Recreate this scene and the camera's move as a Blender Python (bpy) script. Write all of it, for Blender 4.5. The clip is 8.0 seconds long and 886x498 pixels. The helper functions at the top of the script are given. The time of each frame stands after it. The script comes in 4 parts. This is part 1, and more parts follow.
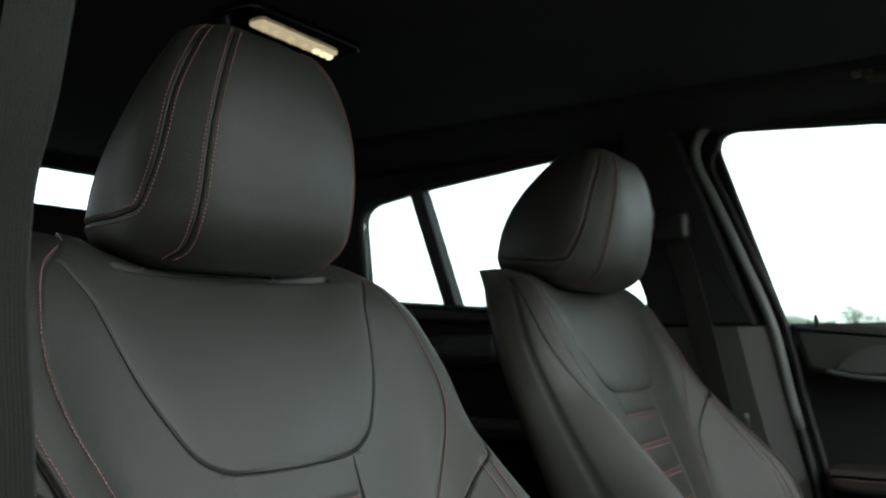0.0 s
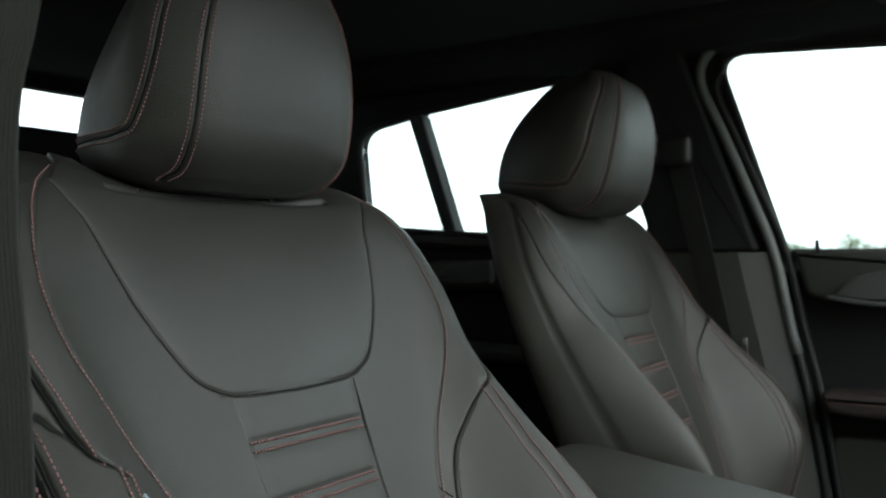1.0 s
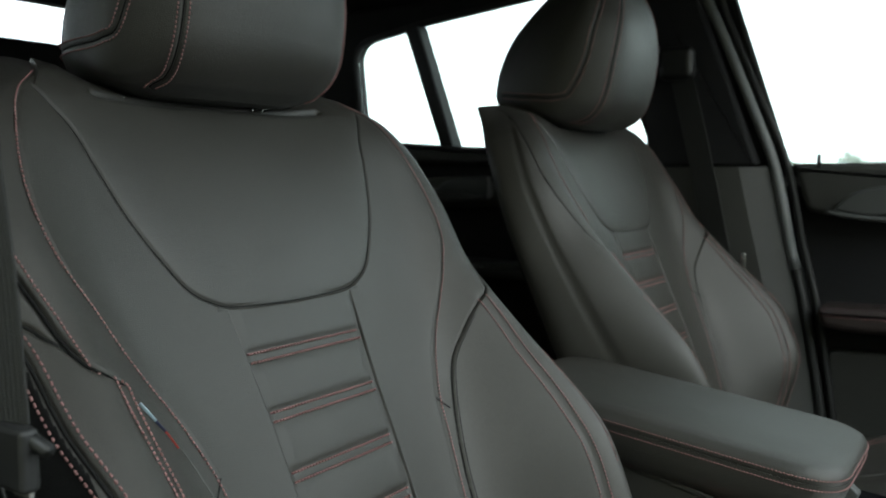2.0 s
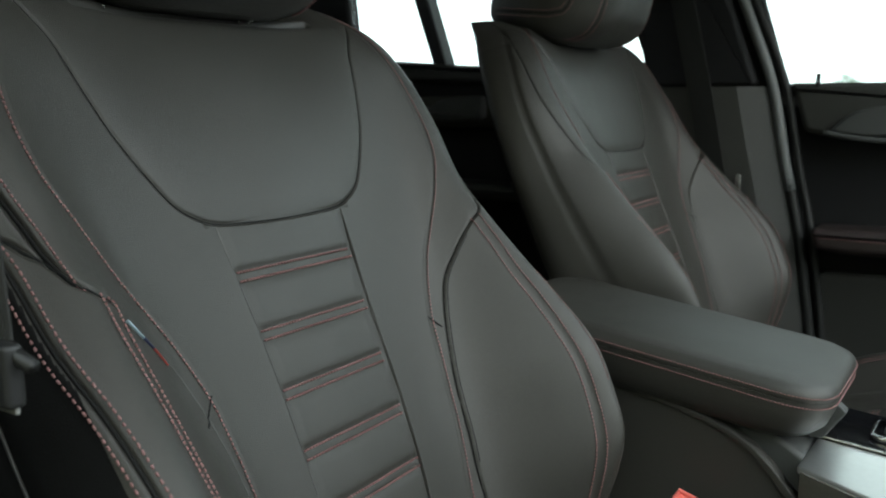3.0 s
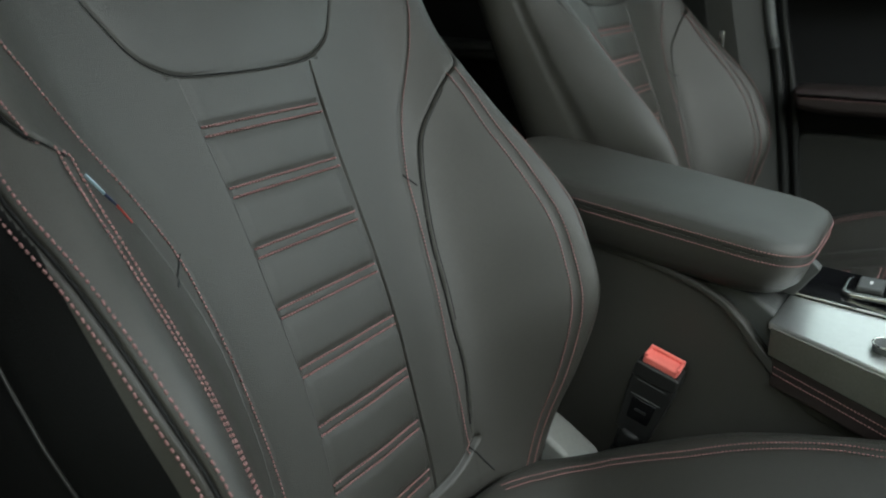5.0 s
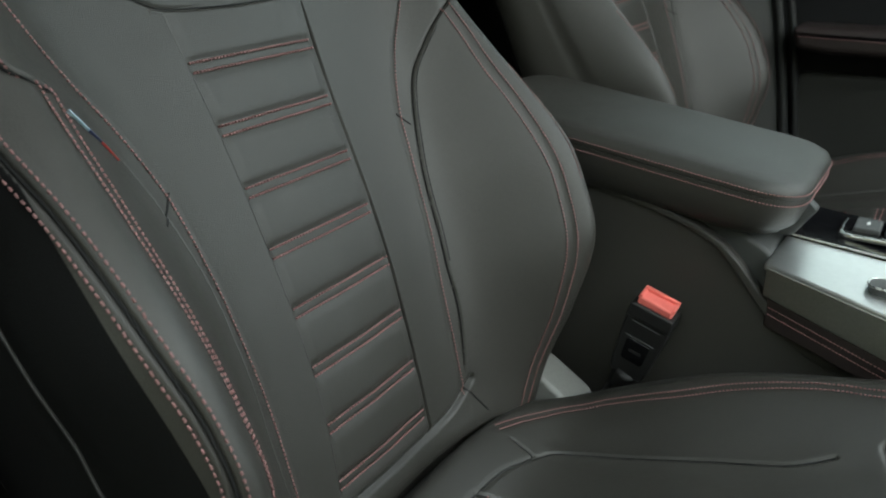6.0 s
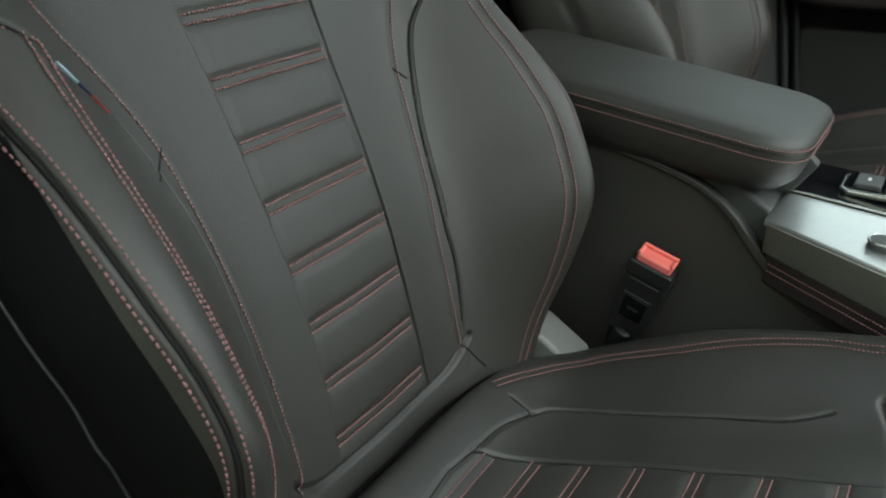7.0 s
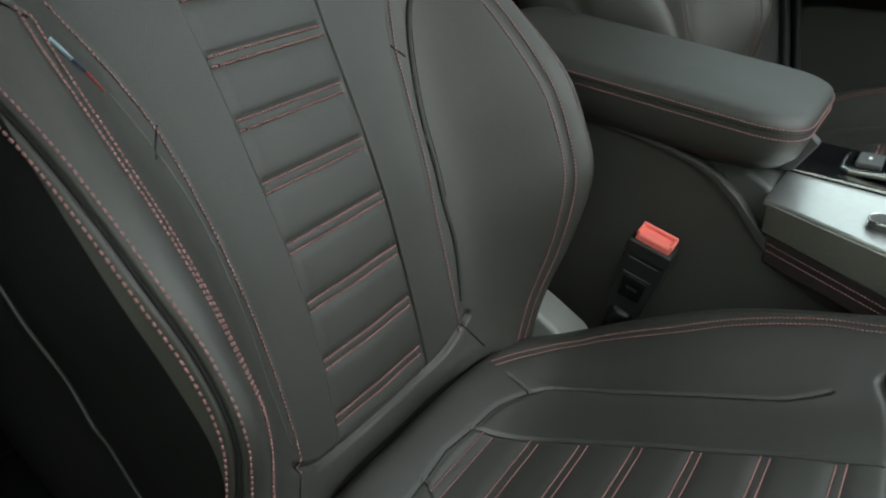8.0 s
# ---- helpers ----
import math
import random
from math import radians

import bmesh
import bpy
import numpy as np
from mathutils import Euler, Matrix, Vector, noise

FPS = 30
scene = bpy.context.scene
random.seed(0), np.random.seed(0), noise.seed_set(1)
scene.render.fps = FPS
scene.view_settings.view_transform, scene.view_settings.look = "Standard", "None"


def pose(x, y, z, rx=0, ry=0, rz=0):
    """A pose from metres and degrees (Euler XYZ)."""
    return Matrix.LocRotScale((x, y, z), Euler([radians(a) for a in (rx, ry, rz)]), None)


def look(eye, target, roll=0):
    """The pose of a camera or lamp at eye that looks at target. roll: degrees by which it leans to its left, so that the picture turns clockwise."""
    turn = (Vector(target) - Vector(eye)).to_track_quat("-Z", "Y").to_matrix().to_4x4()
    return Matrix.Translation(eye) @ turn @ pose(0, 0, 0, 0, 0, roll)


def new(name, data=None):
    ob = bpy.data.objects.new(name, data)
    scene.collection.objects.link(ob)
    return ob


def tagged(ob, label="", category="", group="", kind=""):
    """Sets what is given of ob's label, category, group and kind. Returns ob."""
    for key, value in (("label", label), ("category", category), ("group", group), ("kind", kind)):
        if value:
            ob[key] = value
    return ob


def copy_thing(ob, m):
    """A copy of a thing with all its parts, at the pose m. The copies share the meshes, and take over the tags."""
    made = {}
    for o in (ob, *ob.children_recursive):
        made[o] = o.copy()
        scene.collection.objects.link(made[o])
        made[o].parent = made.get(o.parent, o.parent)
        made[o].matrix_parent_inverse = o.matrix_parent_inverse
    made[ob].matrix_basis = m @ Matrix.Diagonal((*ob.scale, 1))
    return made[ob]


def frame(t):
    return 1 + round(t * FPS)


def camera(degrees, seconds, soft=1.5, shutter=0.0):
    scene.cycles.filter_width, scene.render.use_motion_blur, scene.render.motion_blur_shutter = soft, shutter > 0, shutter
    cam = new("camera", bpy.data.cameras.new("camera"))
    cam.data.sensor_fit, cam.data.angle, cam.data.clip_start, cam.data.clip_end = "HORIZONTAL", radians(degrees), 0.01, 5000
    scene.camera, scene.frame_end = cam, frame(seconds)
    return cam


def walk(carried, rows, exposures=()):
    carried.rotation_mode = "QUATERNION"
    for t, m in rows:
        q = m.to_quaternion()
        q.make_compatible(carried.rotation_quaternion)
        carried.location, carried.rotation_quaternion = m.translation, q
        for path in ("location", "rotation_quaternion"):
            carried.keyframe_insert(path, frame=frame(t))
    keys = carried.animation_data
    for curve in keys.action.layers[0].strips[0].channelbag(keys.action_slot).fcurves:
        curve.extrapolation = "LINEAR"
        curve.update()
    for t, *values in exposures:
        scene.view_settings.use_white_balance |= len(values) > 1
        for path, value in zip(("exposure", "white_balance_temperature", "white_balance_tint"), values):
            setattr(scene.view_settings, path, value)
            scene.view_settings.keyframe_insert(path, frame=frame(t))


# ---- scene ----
cam = camera(53.85, 8.0, soft=1.8)
cam.data.dof.use_dof, cam.data.dof.focus_distance, cam.data.dof.aperture_fstop = True, 0.63, 10.0
PATH = [
    (0.0, (-0.5329, -0.4980, 1.1771), (0.2953, 0.0547, 1.2705), -0.26),
    (0.5, (-0.5284, -0.4945, 1.1753), (0.3022, 0.0593, 1.2334), -0.26),
    (1.0, (-0.5235, -0.4911, 1.1733), (0.3084, 0.0637, 1.1837), -0.16),
    (1.5, (-0.5184, -0.4882, 1.1700), (0.3131, 0.0661, 1.1337), -0.21),
    (3.0, (-0.5043, -0.4802, 1.1610), (0.3210, 0.0584, 0.9915), -0.01),
    (3.5, (-0.5004, -0.4786, 1.1589), (0.3215, 0.0515, 0.9504), 0.02),
    (4.0, (-0.4968, -0.4764, 1.1551), (0.3214, 0.0422, 0.9072), 0.07),
    (4.5, (-0.4933, -0.4753, 1.1527), (0.3202, 0.0330, 0.8700), 0.09),
    (5.0, (-0.4897, -0.4720, 1.1497), (0.3186, 0.0236, 0.8317), 0.21),
    (6.5, (-0.4812, -0.4688, 1.1410), (0.3031, 0.0048, 0.7401), 0.24),
    (7.0, (-0.4793, -0.4672, 1.1388), (0.2987, 0.0000, 0.7188), 0.24),
    (7.5, (-0.4780, -0.4677, 1.1377), (0.2946, -0.0036, 0.7045), 0.30),
    (8.0, (-0.4772, -0.4671, 1.1366), (0.2929, -0.0052, 0.6966), 0.27),
]
walk(cam, [(t, look(eye, target, roll)) for t, eye, target, roll in PATH], exposures=[(0.0, -0.03, 6500, 2), (8.0, 0.03, 6500, 1)])

from mathutils.kdtree import KDTree

# ---- light: a bright overcast sky through the windows and the open door ----
SUN_ELEVATION, SUN_TURN = radians(34), radians(191)
world = bpy.data.worlds.new("overcast_sky")
world.use_nodes = True
scene.world = world
wn, wl = world.node_tree.nodes, world.node_tree.links
wn.clear()
sky = wn.new("ShaderNodeTexSky")
sky.sky_type, sky.sun_disc = "NISHITA", False
sky.sun_elevation, sky.sun_rotation = SUN_ELEVATION, SUN_TURN
sky.air_density, sky.dust_density = 1.0, 4.0
cloud = wn.new("ShaderNodeMix")
cloud.data_type = "RGBA"
cloud.inputs[0].default_value = 0.8
cloud.inputs[7].default_value = (23.2, 25.5, 27.4, 1)
wl.new(sky.outputs[0], cloud.inputs[6])
back = wn.new("ShaderNodeBackground")
back.inputs[1].default_value = 0.15
wl.new(cloud.outputs[2], back.inputs[0])
wout = wn.new("ShaderNodeOutputWorld")
wl.new(back.outputs[0], wout.inputs[0])

sun_data = bpy.data.lights.new("sun", "SUN")
sun_data.energy, sun_data.angle, sun_data.color = 0.42, radians(35), (1.0, 0.99, 0.95)
sun = new("sun", sun_data)
sun.matrix_world = look((-1.0, -5.4, 4.6), (0.1, 0, 0.9))
scene.view_settings.exposure = 0.0


# ---- materials ----
def material(name, colour, rough=0.5, metal=0.0, grain=0.0, grain_size=400.0, vary=0.15, vary_size=6.0, stain=0.0, coat=0.0, ior=1.45):
    m = bpy.data.materials.new(name)
    m.use_nodes = True
    n, l = m.node_tree.nodes, m.node_tree.links
    b = n["Principled BSDF"]
    b.inputs["Roughness"].default_value, b.inputs["Metallic"].default_value = rough, metal
    b.inputs["IOR"].default_value = ior
    b.inputs["Coat Weight"].default_value = coat
    tc = n.new("ShaderNodeTexCoord")
    big = n.new("ShaderNodeTexNoise")
    big.inputs["Scale"].default_value, big.inputs["Detail"].default_value = vary_size, 5
    l.new(tc.outputs["Object"], big.inputs["Vector"])
    fine = n.new("ShaderNodeTexNoise")
    fine.inputs["Scale"].default_value, fine.inputs["Detail"].default_value = grain_size * 0.35, 3
    l.new(tc.outputs["Object"], fine.inputs["Vector"])
    mixf = n.new("ShaderNodeMath")
    mixf.operation = "ADD"
    l.new(big.outputs[0], mixf.inputs[0])
    half = n.new("ShaderNodeMath")
    half.operation = "MULTIPLY"
    half.inputs[1].default_value = 0.5
    l.new(fine.outputs[0], half.inputs[0])
    l.new(half.outputs[0], mixf.inputs[1])
    ramp = n.new("ShaderNodeMapRange")
    ramp.inputs[1].default_value, ramp.inputs[2].default_value = 0.45, 1.05
    ramp.inputs[3].default_value, ramp.inputs[4].default_value = 1 - vary, 1 + vary
    l.new(mixf.outputs[0], ramp.inputs[0])
    tint = n.new("ShaderNodeVectorMath")
    tint.operation = "SCALE"
    tint.inputs[0].default_value = colour
    l.new(ramp.outputs[0], tint.inputs["Scale"])
    l.new(tint.outputs[0], b.inputs["Base Color"])
    rr = n.new("ShaderNodeMapRange")
    rr.inputs[1].default_value, rr.inputs[2].default_value = 0.3, 0.7
    rr.inputs[3].default_value, rr.inputs[4].default_value = max(rough - 0.07, 0.02), min(rough + 0.07, 1)
    l.new(big.outputs[0], rr.inputs[0])
    l.new(rr.outputs[0], b.inputs["Roughness"])
    if grain:
        v = n.new("ShaderNodeTexVoronoi")
        v.inputs["Scale"].default_value = grain_size
        v.feature = "DISTANCE_TO_EDGE"
        l.new(tc.outputs["Object"], v.inputs["Vector"])
        bump = n.new("ShaderNodeBump")
        bump.inputs["Strength"].default_value, bump.inputs["Distance"].default_value = grain, 0.0008
        l.new(v.outputs["Distance"], bump.inputs["Height"])
        soft = n.new("ShaderNodeBump")
        soft.inputs["Strength"].default_value, soft.inputs["Distance"].default_value = 0.25, 0.004
        l.new(big.outputs[0], soft.inputs["Height"])
        l.new(soft.outputs[0], bump.inputs["Normal"])
        l.new(bump.outputs[0], b.inputs["Normal"])
    return m


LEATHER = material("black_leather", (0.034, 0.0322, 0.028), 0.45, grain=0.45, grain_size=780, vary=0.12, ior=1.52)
# Leather with the shade of the seat sides put into its colour; the bench shares it.
LEATHER_SHADED = material("shaded_black_leather", (0.0035, 0.0035, 0.0035), 0.8, grain=0.3, grain_size=700, ior=1.25)
THREAD = material("red_brown_thread", (0.235, 0.122, 0.118), 0.75, vary=0.25)
PIPING = material("black_seam", (0.004, 0.004, 0.004), 0.85)
PLASTIC = material("soft_black_plastic", (0.042, 0.040, 0.035), 0.55, grain=0.4, grain_size=1200)
PLASTIC_GREY = material("dark_grey_plastic", (0.055, 0.057, 0.056), 0.5, grain=0.4, grain_size=1000)
HINGE_GREY = material("pale_grey_plastic", (0.20, 0.20, 0.19), 0.42, grain=0.2, grain_size=900)
HEADLINER = material("anthracite_headliner_cloth", (0.010, 0.010, 0.011), 0.95, grain=0.3, grain_size=1500)
GLOSS_BLACK = material("gloss_black_trim", (0.006, 0.006, 0.007), 0.06, vary=0.02, coat=0.5)
RUBBER = material("black_rubber", (0.012, 0.012, 0.012), 0.6)
CHROME = material("satin_chrome", (0.62, 0.62, 0.60), 0.22, metal=1.0, vary=0.05)
ALU = material("brushed_aluminium", (0.60, 0.61, 0.60), 0.34, metal=1.0, vary=0.08)
BELT = material("woven_seat_belt", (0.020, 0.020, 0.019), 0.8, grain=0.6, grain_size=900)
RED = material("red_buckle_button", (0.84, 0.19, 0.16), 0.38, vary=0.08)
CARPET = material("black_carpet", (0.014, 0.014, 0.014), 0.95, grain=0.8, grain_size=600)
ASPHALT = material("asphalt", (0.055, 0.055, 0.054), 0.9, grain=0.5, grain_size=60, vary=0.25, vary_size=2)
# Olive so that the added wall throws warm light on the near seat.
WALL_BLOCKER = material("olive_bounce_wall", (0.42, 0.40, 0.26), 0.9, grain=0.5, grain_size=80, vary=0.2, vary_size=1.5)
LEAF = material("leaf_green", (0.07, 0.12, 0.035), 0.6, vary=0.4, vary_size=3)
BARK = material("bark", (0.09, 0.07, 0.05), 0.9, grain=0.6, grain_size=40)

TAG_PALE = material("pale_blue_tag", (0.42, 0.55, 0.62), 0.6)
TAG_BLUE = material("dark_blue_tag", (0.035, 0.045, 0.10), 0.6)
TAG_RED = material("red_tag", (0.48, 0.07, 0.06), 0.6)
LEATHER_DARK = material("brown_black_leather", (0.030, 0.022, 0.021), 0.5, grain=0.25, grain_size=900)
SHELL_RIM = material("grey_plastic_rim", (0.04, 0.04, 0.038), 0.5)
BUCKLE_BLACK = material("moulded_black_plastic", (0.016, 0.016, 0.016), 0.42, grain=0.15, grain_size=900)
MARK = material("pale_print", (0.6, 0.6, 0.6), 0.6)
KNURL = material("knurled_aluminium", (0.27, 0.27, 0.25), 0.42, metal=1.0, grain=0.6, grain_size=1100)
# Rubber lightened to carry the highlight on the seal's upper length.
SEAL_LIT = material("lit_door_seal", (0.14, 0.145, 0.145), 0.45, vary=0.1)
DOOR_TRIM = material("warm_grey_door_trim", (0.033, 0.033, 0.030), 0.55, grain=0.4, grain_size=900)

LENS = bpy.data.materials.new("lit_lamp_lens")
LENS.use_nodes = True
lens_bsdf = LENS.node_tree.nodes["Principled BSDF"]
lens_bsdf.inputs["Base Color"].default_value = (0.7, 0.6, 0.45, 1)
lens_bsdf.inputs["Roughness"].default_value = 0.3
lens_bsdf.inputs["Emission Color"].default_value = (1.0, 0.80, 0.52, 1)
lens_bsdf.inputs["Emission Strength"].default_value = 0.45

BULB = LENS.copy()
BULB.name = "bright_bulb"
BULB.node_tree.nodes["Principled BSDF"].inputs["Emission Strength"].default_value = 1.3

GLASS = bpy.data.materials.new("window_glass")
GLASS.use_nodes = True
gn, gl = GLASS.node_tree.nodes, GLASS.node_tree.links
gn.clear()
g_clear, g_gloss, g_mix, g_fres, g_out = (gn.new("ShaderNode" + k) for k in ("BsdfTransparent", "BsdfGlossy", "MixShader", "Fresnel", "OutputMaterial"))
g_clear.inputs[0].default_value = (0.90, 0.93, 0.91, 1)
g_gloss.inputs["Roughness"].default_value = 0.02
g_fres.inputs[0].default_value = 1.35
gl.new(g_fres.outputs[0], g_mix.inputs[0])
gl.new(g_clear.outputs[0], g_mix.inputs[1])
gl.new(g_gloss.outputs[0], g_mix.inputs[2])
gl.new(g_mix.outputs[0], g_out.inputs[0])


# ---- building helpers ----
def thing(name, label, category, at=(0, 0, 0), group="", kind=""):
    ob = new(name)
    ob.location = at
    return tagged(ob, label, category, group, kind)


def link(name, me, mat, parent=None, label=""):
    me.materials.append(mat)
    ob = new(name, me)
    if parent:
        ob.parent = parent
    if label:
        tagged(ob, label)
    return ob


def part(name, bm, mat, parent=None, label="", smooth=True):
    bmesh.ops.recalc_face_normals(bm, faces=bm.faces)
    me = bpy.data.meshes.new(name)
    for f in bm.faces:
        f.smooth = smooth
    bm.to_mesh(me)
    bm.free()
    ob = link(name, me, mat, parent, label)
    if smooth:
        ob.modifiers.new("even_normals", "WEIGHTED_NORMAL").keep_sharp = True
    return ob


def box(size, at=(0, 0, 0), bevel=0.004, turn=None, segments=3):
    bm = bmesh.new()
    bmesh.ops.create_cube(bm, size=1)
    bmesh.ops.scale(bm, vec=size, verts=bm.verts)
    if bevel:
        bmesh.ops.bevel(bm, geom=bm.edges[:], offset=min(bevel, min(size) * 0.48), segments=segments, affect="EDGES", profile=0.5)
    m = Matrix.Translation(at)
    if turn is not None:
        m = m @ turn
    bmesh.ops.transform(bm, matrix=m, verts=bm.verts)
    return bm


def grid_mesh(name, P, keep=None, closed_u=False):
    """A mesh from an array of points (rows, columns, 3), optionally only some of its cells, with the normals of the whole sheet."""
    rows, cols = P.shape[:2]
    ids = np.arange(rows * cols).reshape(rows, cols)
    a, b, c, d = ids[:-1, :-1], ids[:-1, 1:], ids[1:, 1:], ids[1:, :-1]
    faces = np.stack([a, b, c, d], -1).reshape(-1, 4)
    if keep is not None:
        faces = faces[keep.reshape(-1)]
    du, dv = np.gradient(P, axis=1), np.gradient(P, axis=0)
    nor = np.cross(du, dv)
    nor /= np.maximum(np.linalg.norm(nor, axis=-1, keepdims=True), 1e-12)
    used, inv = np.unique(faces, return_inverse=True)
    me = bpy.data.meshes.new(name)
    me.from_pydata(P.reshape(-1, 3)[used].tolist(), [], inv.reshape(-1, 4).tolist())
    me.polygons.foreach_set("use_smooth", [True] * len(me.polygons))
    me.normals_split_custom_set_from_vertices(nor.reshape(-1, 3)[used].tolist())
    return me


def catmull(points, n):
    """n points along a smooth curve through the given ones (any dimension), evenly by length."""
    p = np.array(points, float)
    q = np.vstack([2 * p[0] - p[1], p, 2 * p[-1] - p[-2]])
    out = []
    for i in range(len(p) - 1):
        t = np.linspace(0, 1, 24, endpoint=False)[:, None]
        a, b, c, d = q[i], q[i + 1], q[i + 2], q[i + 3]
        out.append(0.5 * (2 * b + (c - a) * t + (2 * a - 5 * b + 4 * c - d) * t ** 2 + (3 * b - a - 3 * c + d) * t ** 3))
    out = np.vstack(out + [p[-1:]])
    s = np.r_[0, np.cumsum(np.linalg.norm(np.diff(out, axis=0), axis=1))]
    w = np.linspace(0, s[-1], n)
    return np.stack([np.interp(w, s, out[:, k]) for k in range(out.shape[1])], 1)


def tube(points, radius, sides=8, closed=False):
    """A round bar along points."""
    bm = bmesh.new()
    pts = [Vector(p) for p in points]
    n = len(pts)
    rings = []
    for i, p in enumerate(pts):
        if closed:
            t = pts[(i + 1) % n] - pts[i - 1]
        else:
            t = pts[min(i + 1, n - 1)] - pts[max(i - 1, 0)]
        t.normalize()
        x = t.orthogonal() if i == 0 else (x - t * x.dot(t))
        x.normalize()
        y = t.cross(x)
        r = radius[i] if hasattr(radius, "__len__") else radius
        rings.append([bm.verts.new(p + (x * math.cos(a) + y * math.sin(a)) * r) for a in (2 * math.pi * k / sides for k in range(sides))])
    for i in range(n if closed else n - 1):
        A, B = rings[i], rings[(i + 1) % n]
        for k in range(sides):
            bm.faces.new((A[k], A[(k + 1) % sides], B[(k + 1) % sides], B[k]))
    if not closed:
        bm.faces.new(rings[0][::-1])
        bm.faces.new(rings[-1])
    return bm


def prism(outline, axis, lo, hi, bevel=0.0, segments=3):
    """A plate with that outline (pairs of the other two axes), from lo to hi along axis."""
    bm = bmesh.new()
    k = "xyz".index(axis)
    def at(a, b, c):
        q = [a, b]
        q.insert(k, c)
        return q
    A = [bm.verts.new(at(a, b, lo)) for a, b in outline]
    B = [bm.verts.new(at(a, b, hi)) for a, b in outline]
    n = len(outline)
    bm.faces.new(A)
    bm.faces.new(B[::-1])
    for i in range(n):
        bm.faces.new((A[i], B[i], B[(i + 1) % n], A[(i + 1) % n]))
    bmesh.ops.recalc_face_normals(bm, faces=bm.faces)
    if bevel:
        sharp = [e for e in bm.edges if len(e.link_faces) == 2 and e.calc_face_angle(0) > 0.6]
        bmesh.ops.bevel(bm, geom=sharp, offset=bevel, segments=segments, affect="EDGES", profile=0.5)
    return bm


def rounded(corners, r=0.02, n=6):
    """An outline with its corners rounded; r may be one radius or one each."""
    out = []
    m = len(corners)
    for i in range(m):
        p, a, b = (np.array(corners[j % m], float) for j in (i, i - 1, i + 1))
        rr = r[i] if hasattr(r, "__len__") else r
        da, db = np.linalg.norm(a - p), np.linalg.norm(b - p)
        k = min(rr, da * 0.49, db * 0.49)
        s, e = p + (a - p) / da * k, p + (b - p) / db * k
        for t in np.linspace(0, 1, n):
            out.append(tuple((1 - t) ** 2 * s + 2 * t * (1 - t) * p + t ** 2 * e))
    return out


# ---- seat surface ----
# A seat's own axes: u to the side, n to the front of the backrest, v up along it; its origin is the lower edge of the shoulder panel.
LEAN_BACK = 23.0
SEAT_O = np.array([0.0, 0.0, 1.07])
AX_U = np.array([1.0, 0.0, 0.0])
AX_V = np.array([0.0, math.sin(math.radians(LEAN_BACK)), math.cos(math.radians(LEAN_BACK))])
AX_N = np.array([0.0, -math.cos(math.radians(LEAN_BACK)), math.sin(math.radians(LEAN_BACK))])
# v, then (u, n) of seven stations of one half of the section: centre, insert edge, bolster foot, ridge, side, rear corner, rear centre
SECTIONS = [
    (-0.44, 0, -.036, .064, -.036, .128, -.022, .190, -.012, .218, -.034, .205, -.080, 0, -.095),
    (-0.385, 0, -.024, .063, -.024, .130, -.009, .201, .024, .216, -.006, .214, -.076, 0, -.090),
    (-0.335, 0, -.013, .061, -.013, .133, .003, .211, .066, .233, .012, .224, -.072, 0, -.085),
    (-0.28, 0, -.004, .060, -.004, .135, .013, .220, .104, .246, .022, .239, -.068, 0, -.082),
    (-0.23, 0, .001, .061, .001, .138, .018, .225, .109, .257, .022, .246, -.066, 0, -.080),
    (-0.18, 0, .002, .062, .002, .140, .018, .228, .102, .266, .020, .250, -.064, 0, -.080),
    (-0.08, 0, .000, .064, .000, .150, .012, .220, .062, .268, .005, .250, -.065, 0, -.080),
    (0.00, 0, .000, .072, .000, .160, .008, .216, .032, .262, -.008, .250, -.066, 0, -.080),
    (0.08, 0, -.002, .085, -.001, .162, .004, .222, .016, .262, -.012, .244, -.066, 0, -.080),
    (0.15, 0, -.010, .090, -.009, .152, -.002, .204, .004, .240, -.018, .228, -.066, 0, -.080),
    (0.20, 0, -.026, .080, -.025, .135, -.020, .172, -.018, .204, -.034, .208, -.068, 0, -.080),
    (0.240, 0, -.060, .070, -.058, .115, -.054, .150, -.052, .188, -.058, .196, -.070, 0, -.078),
]


def seat_place(u, n, v):
    return SEAT_O + u[..., None] * AX_U + n[..., None] * AX_N + v[..., None] * AX_V


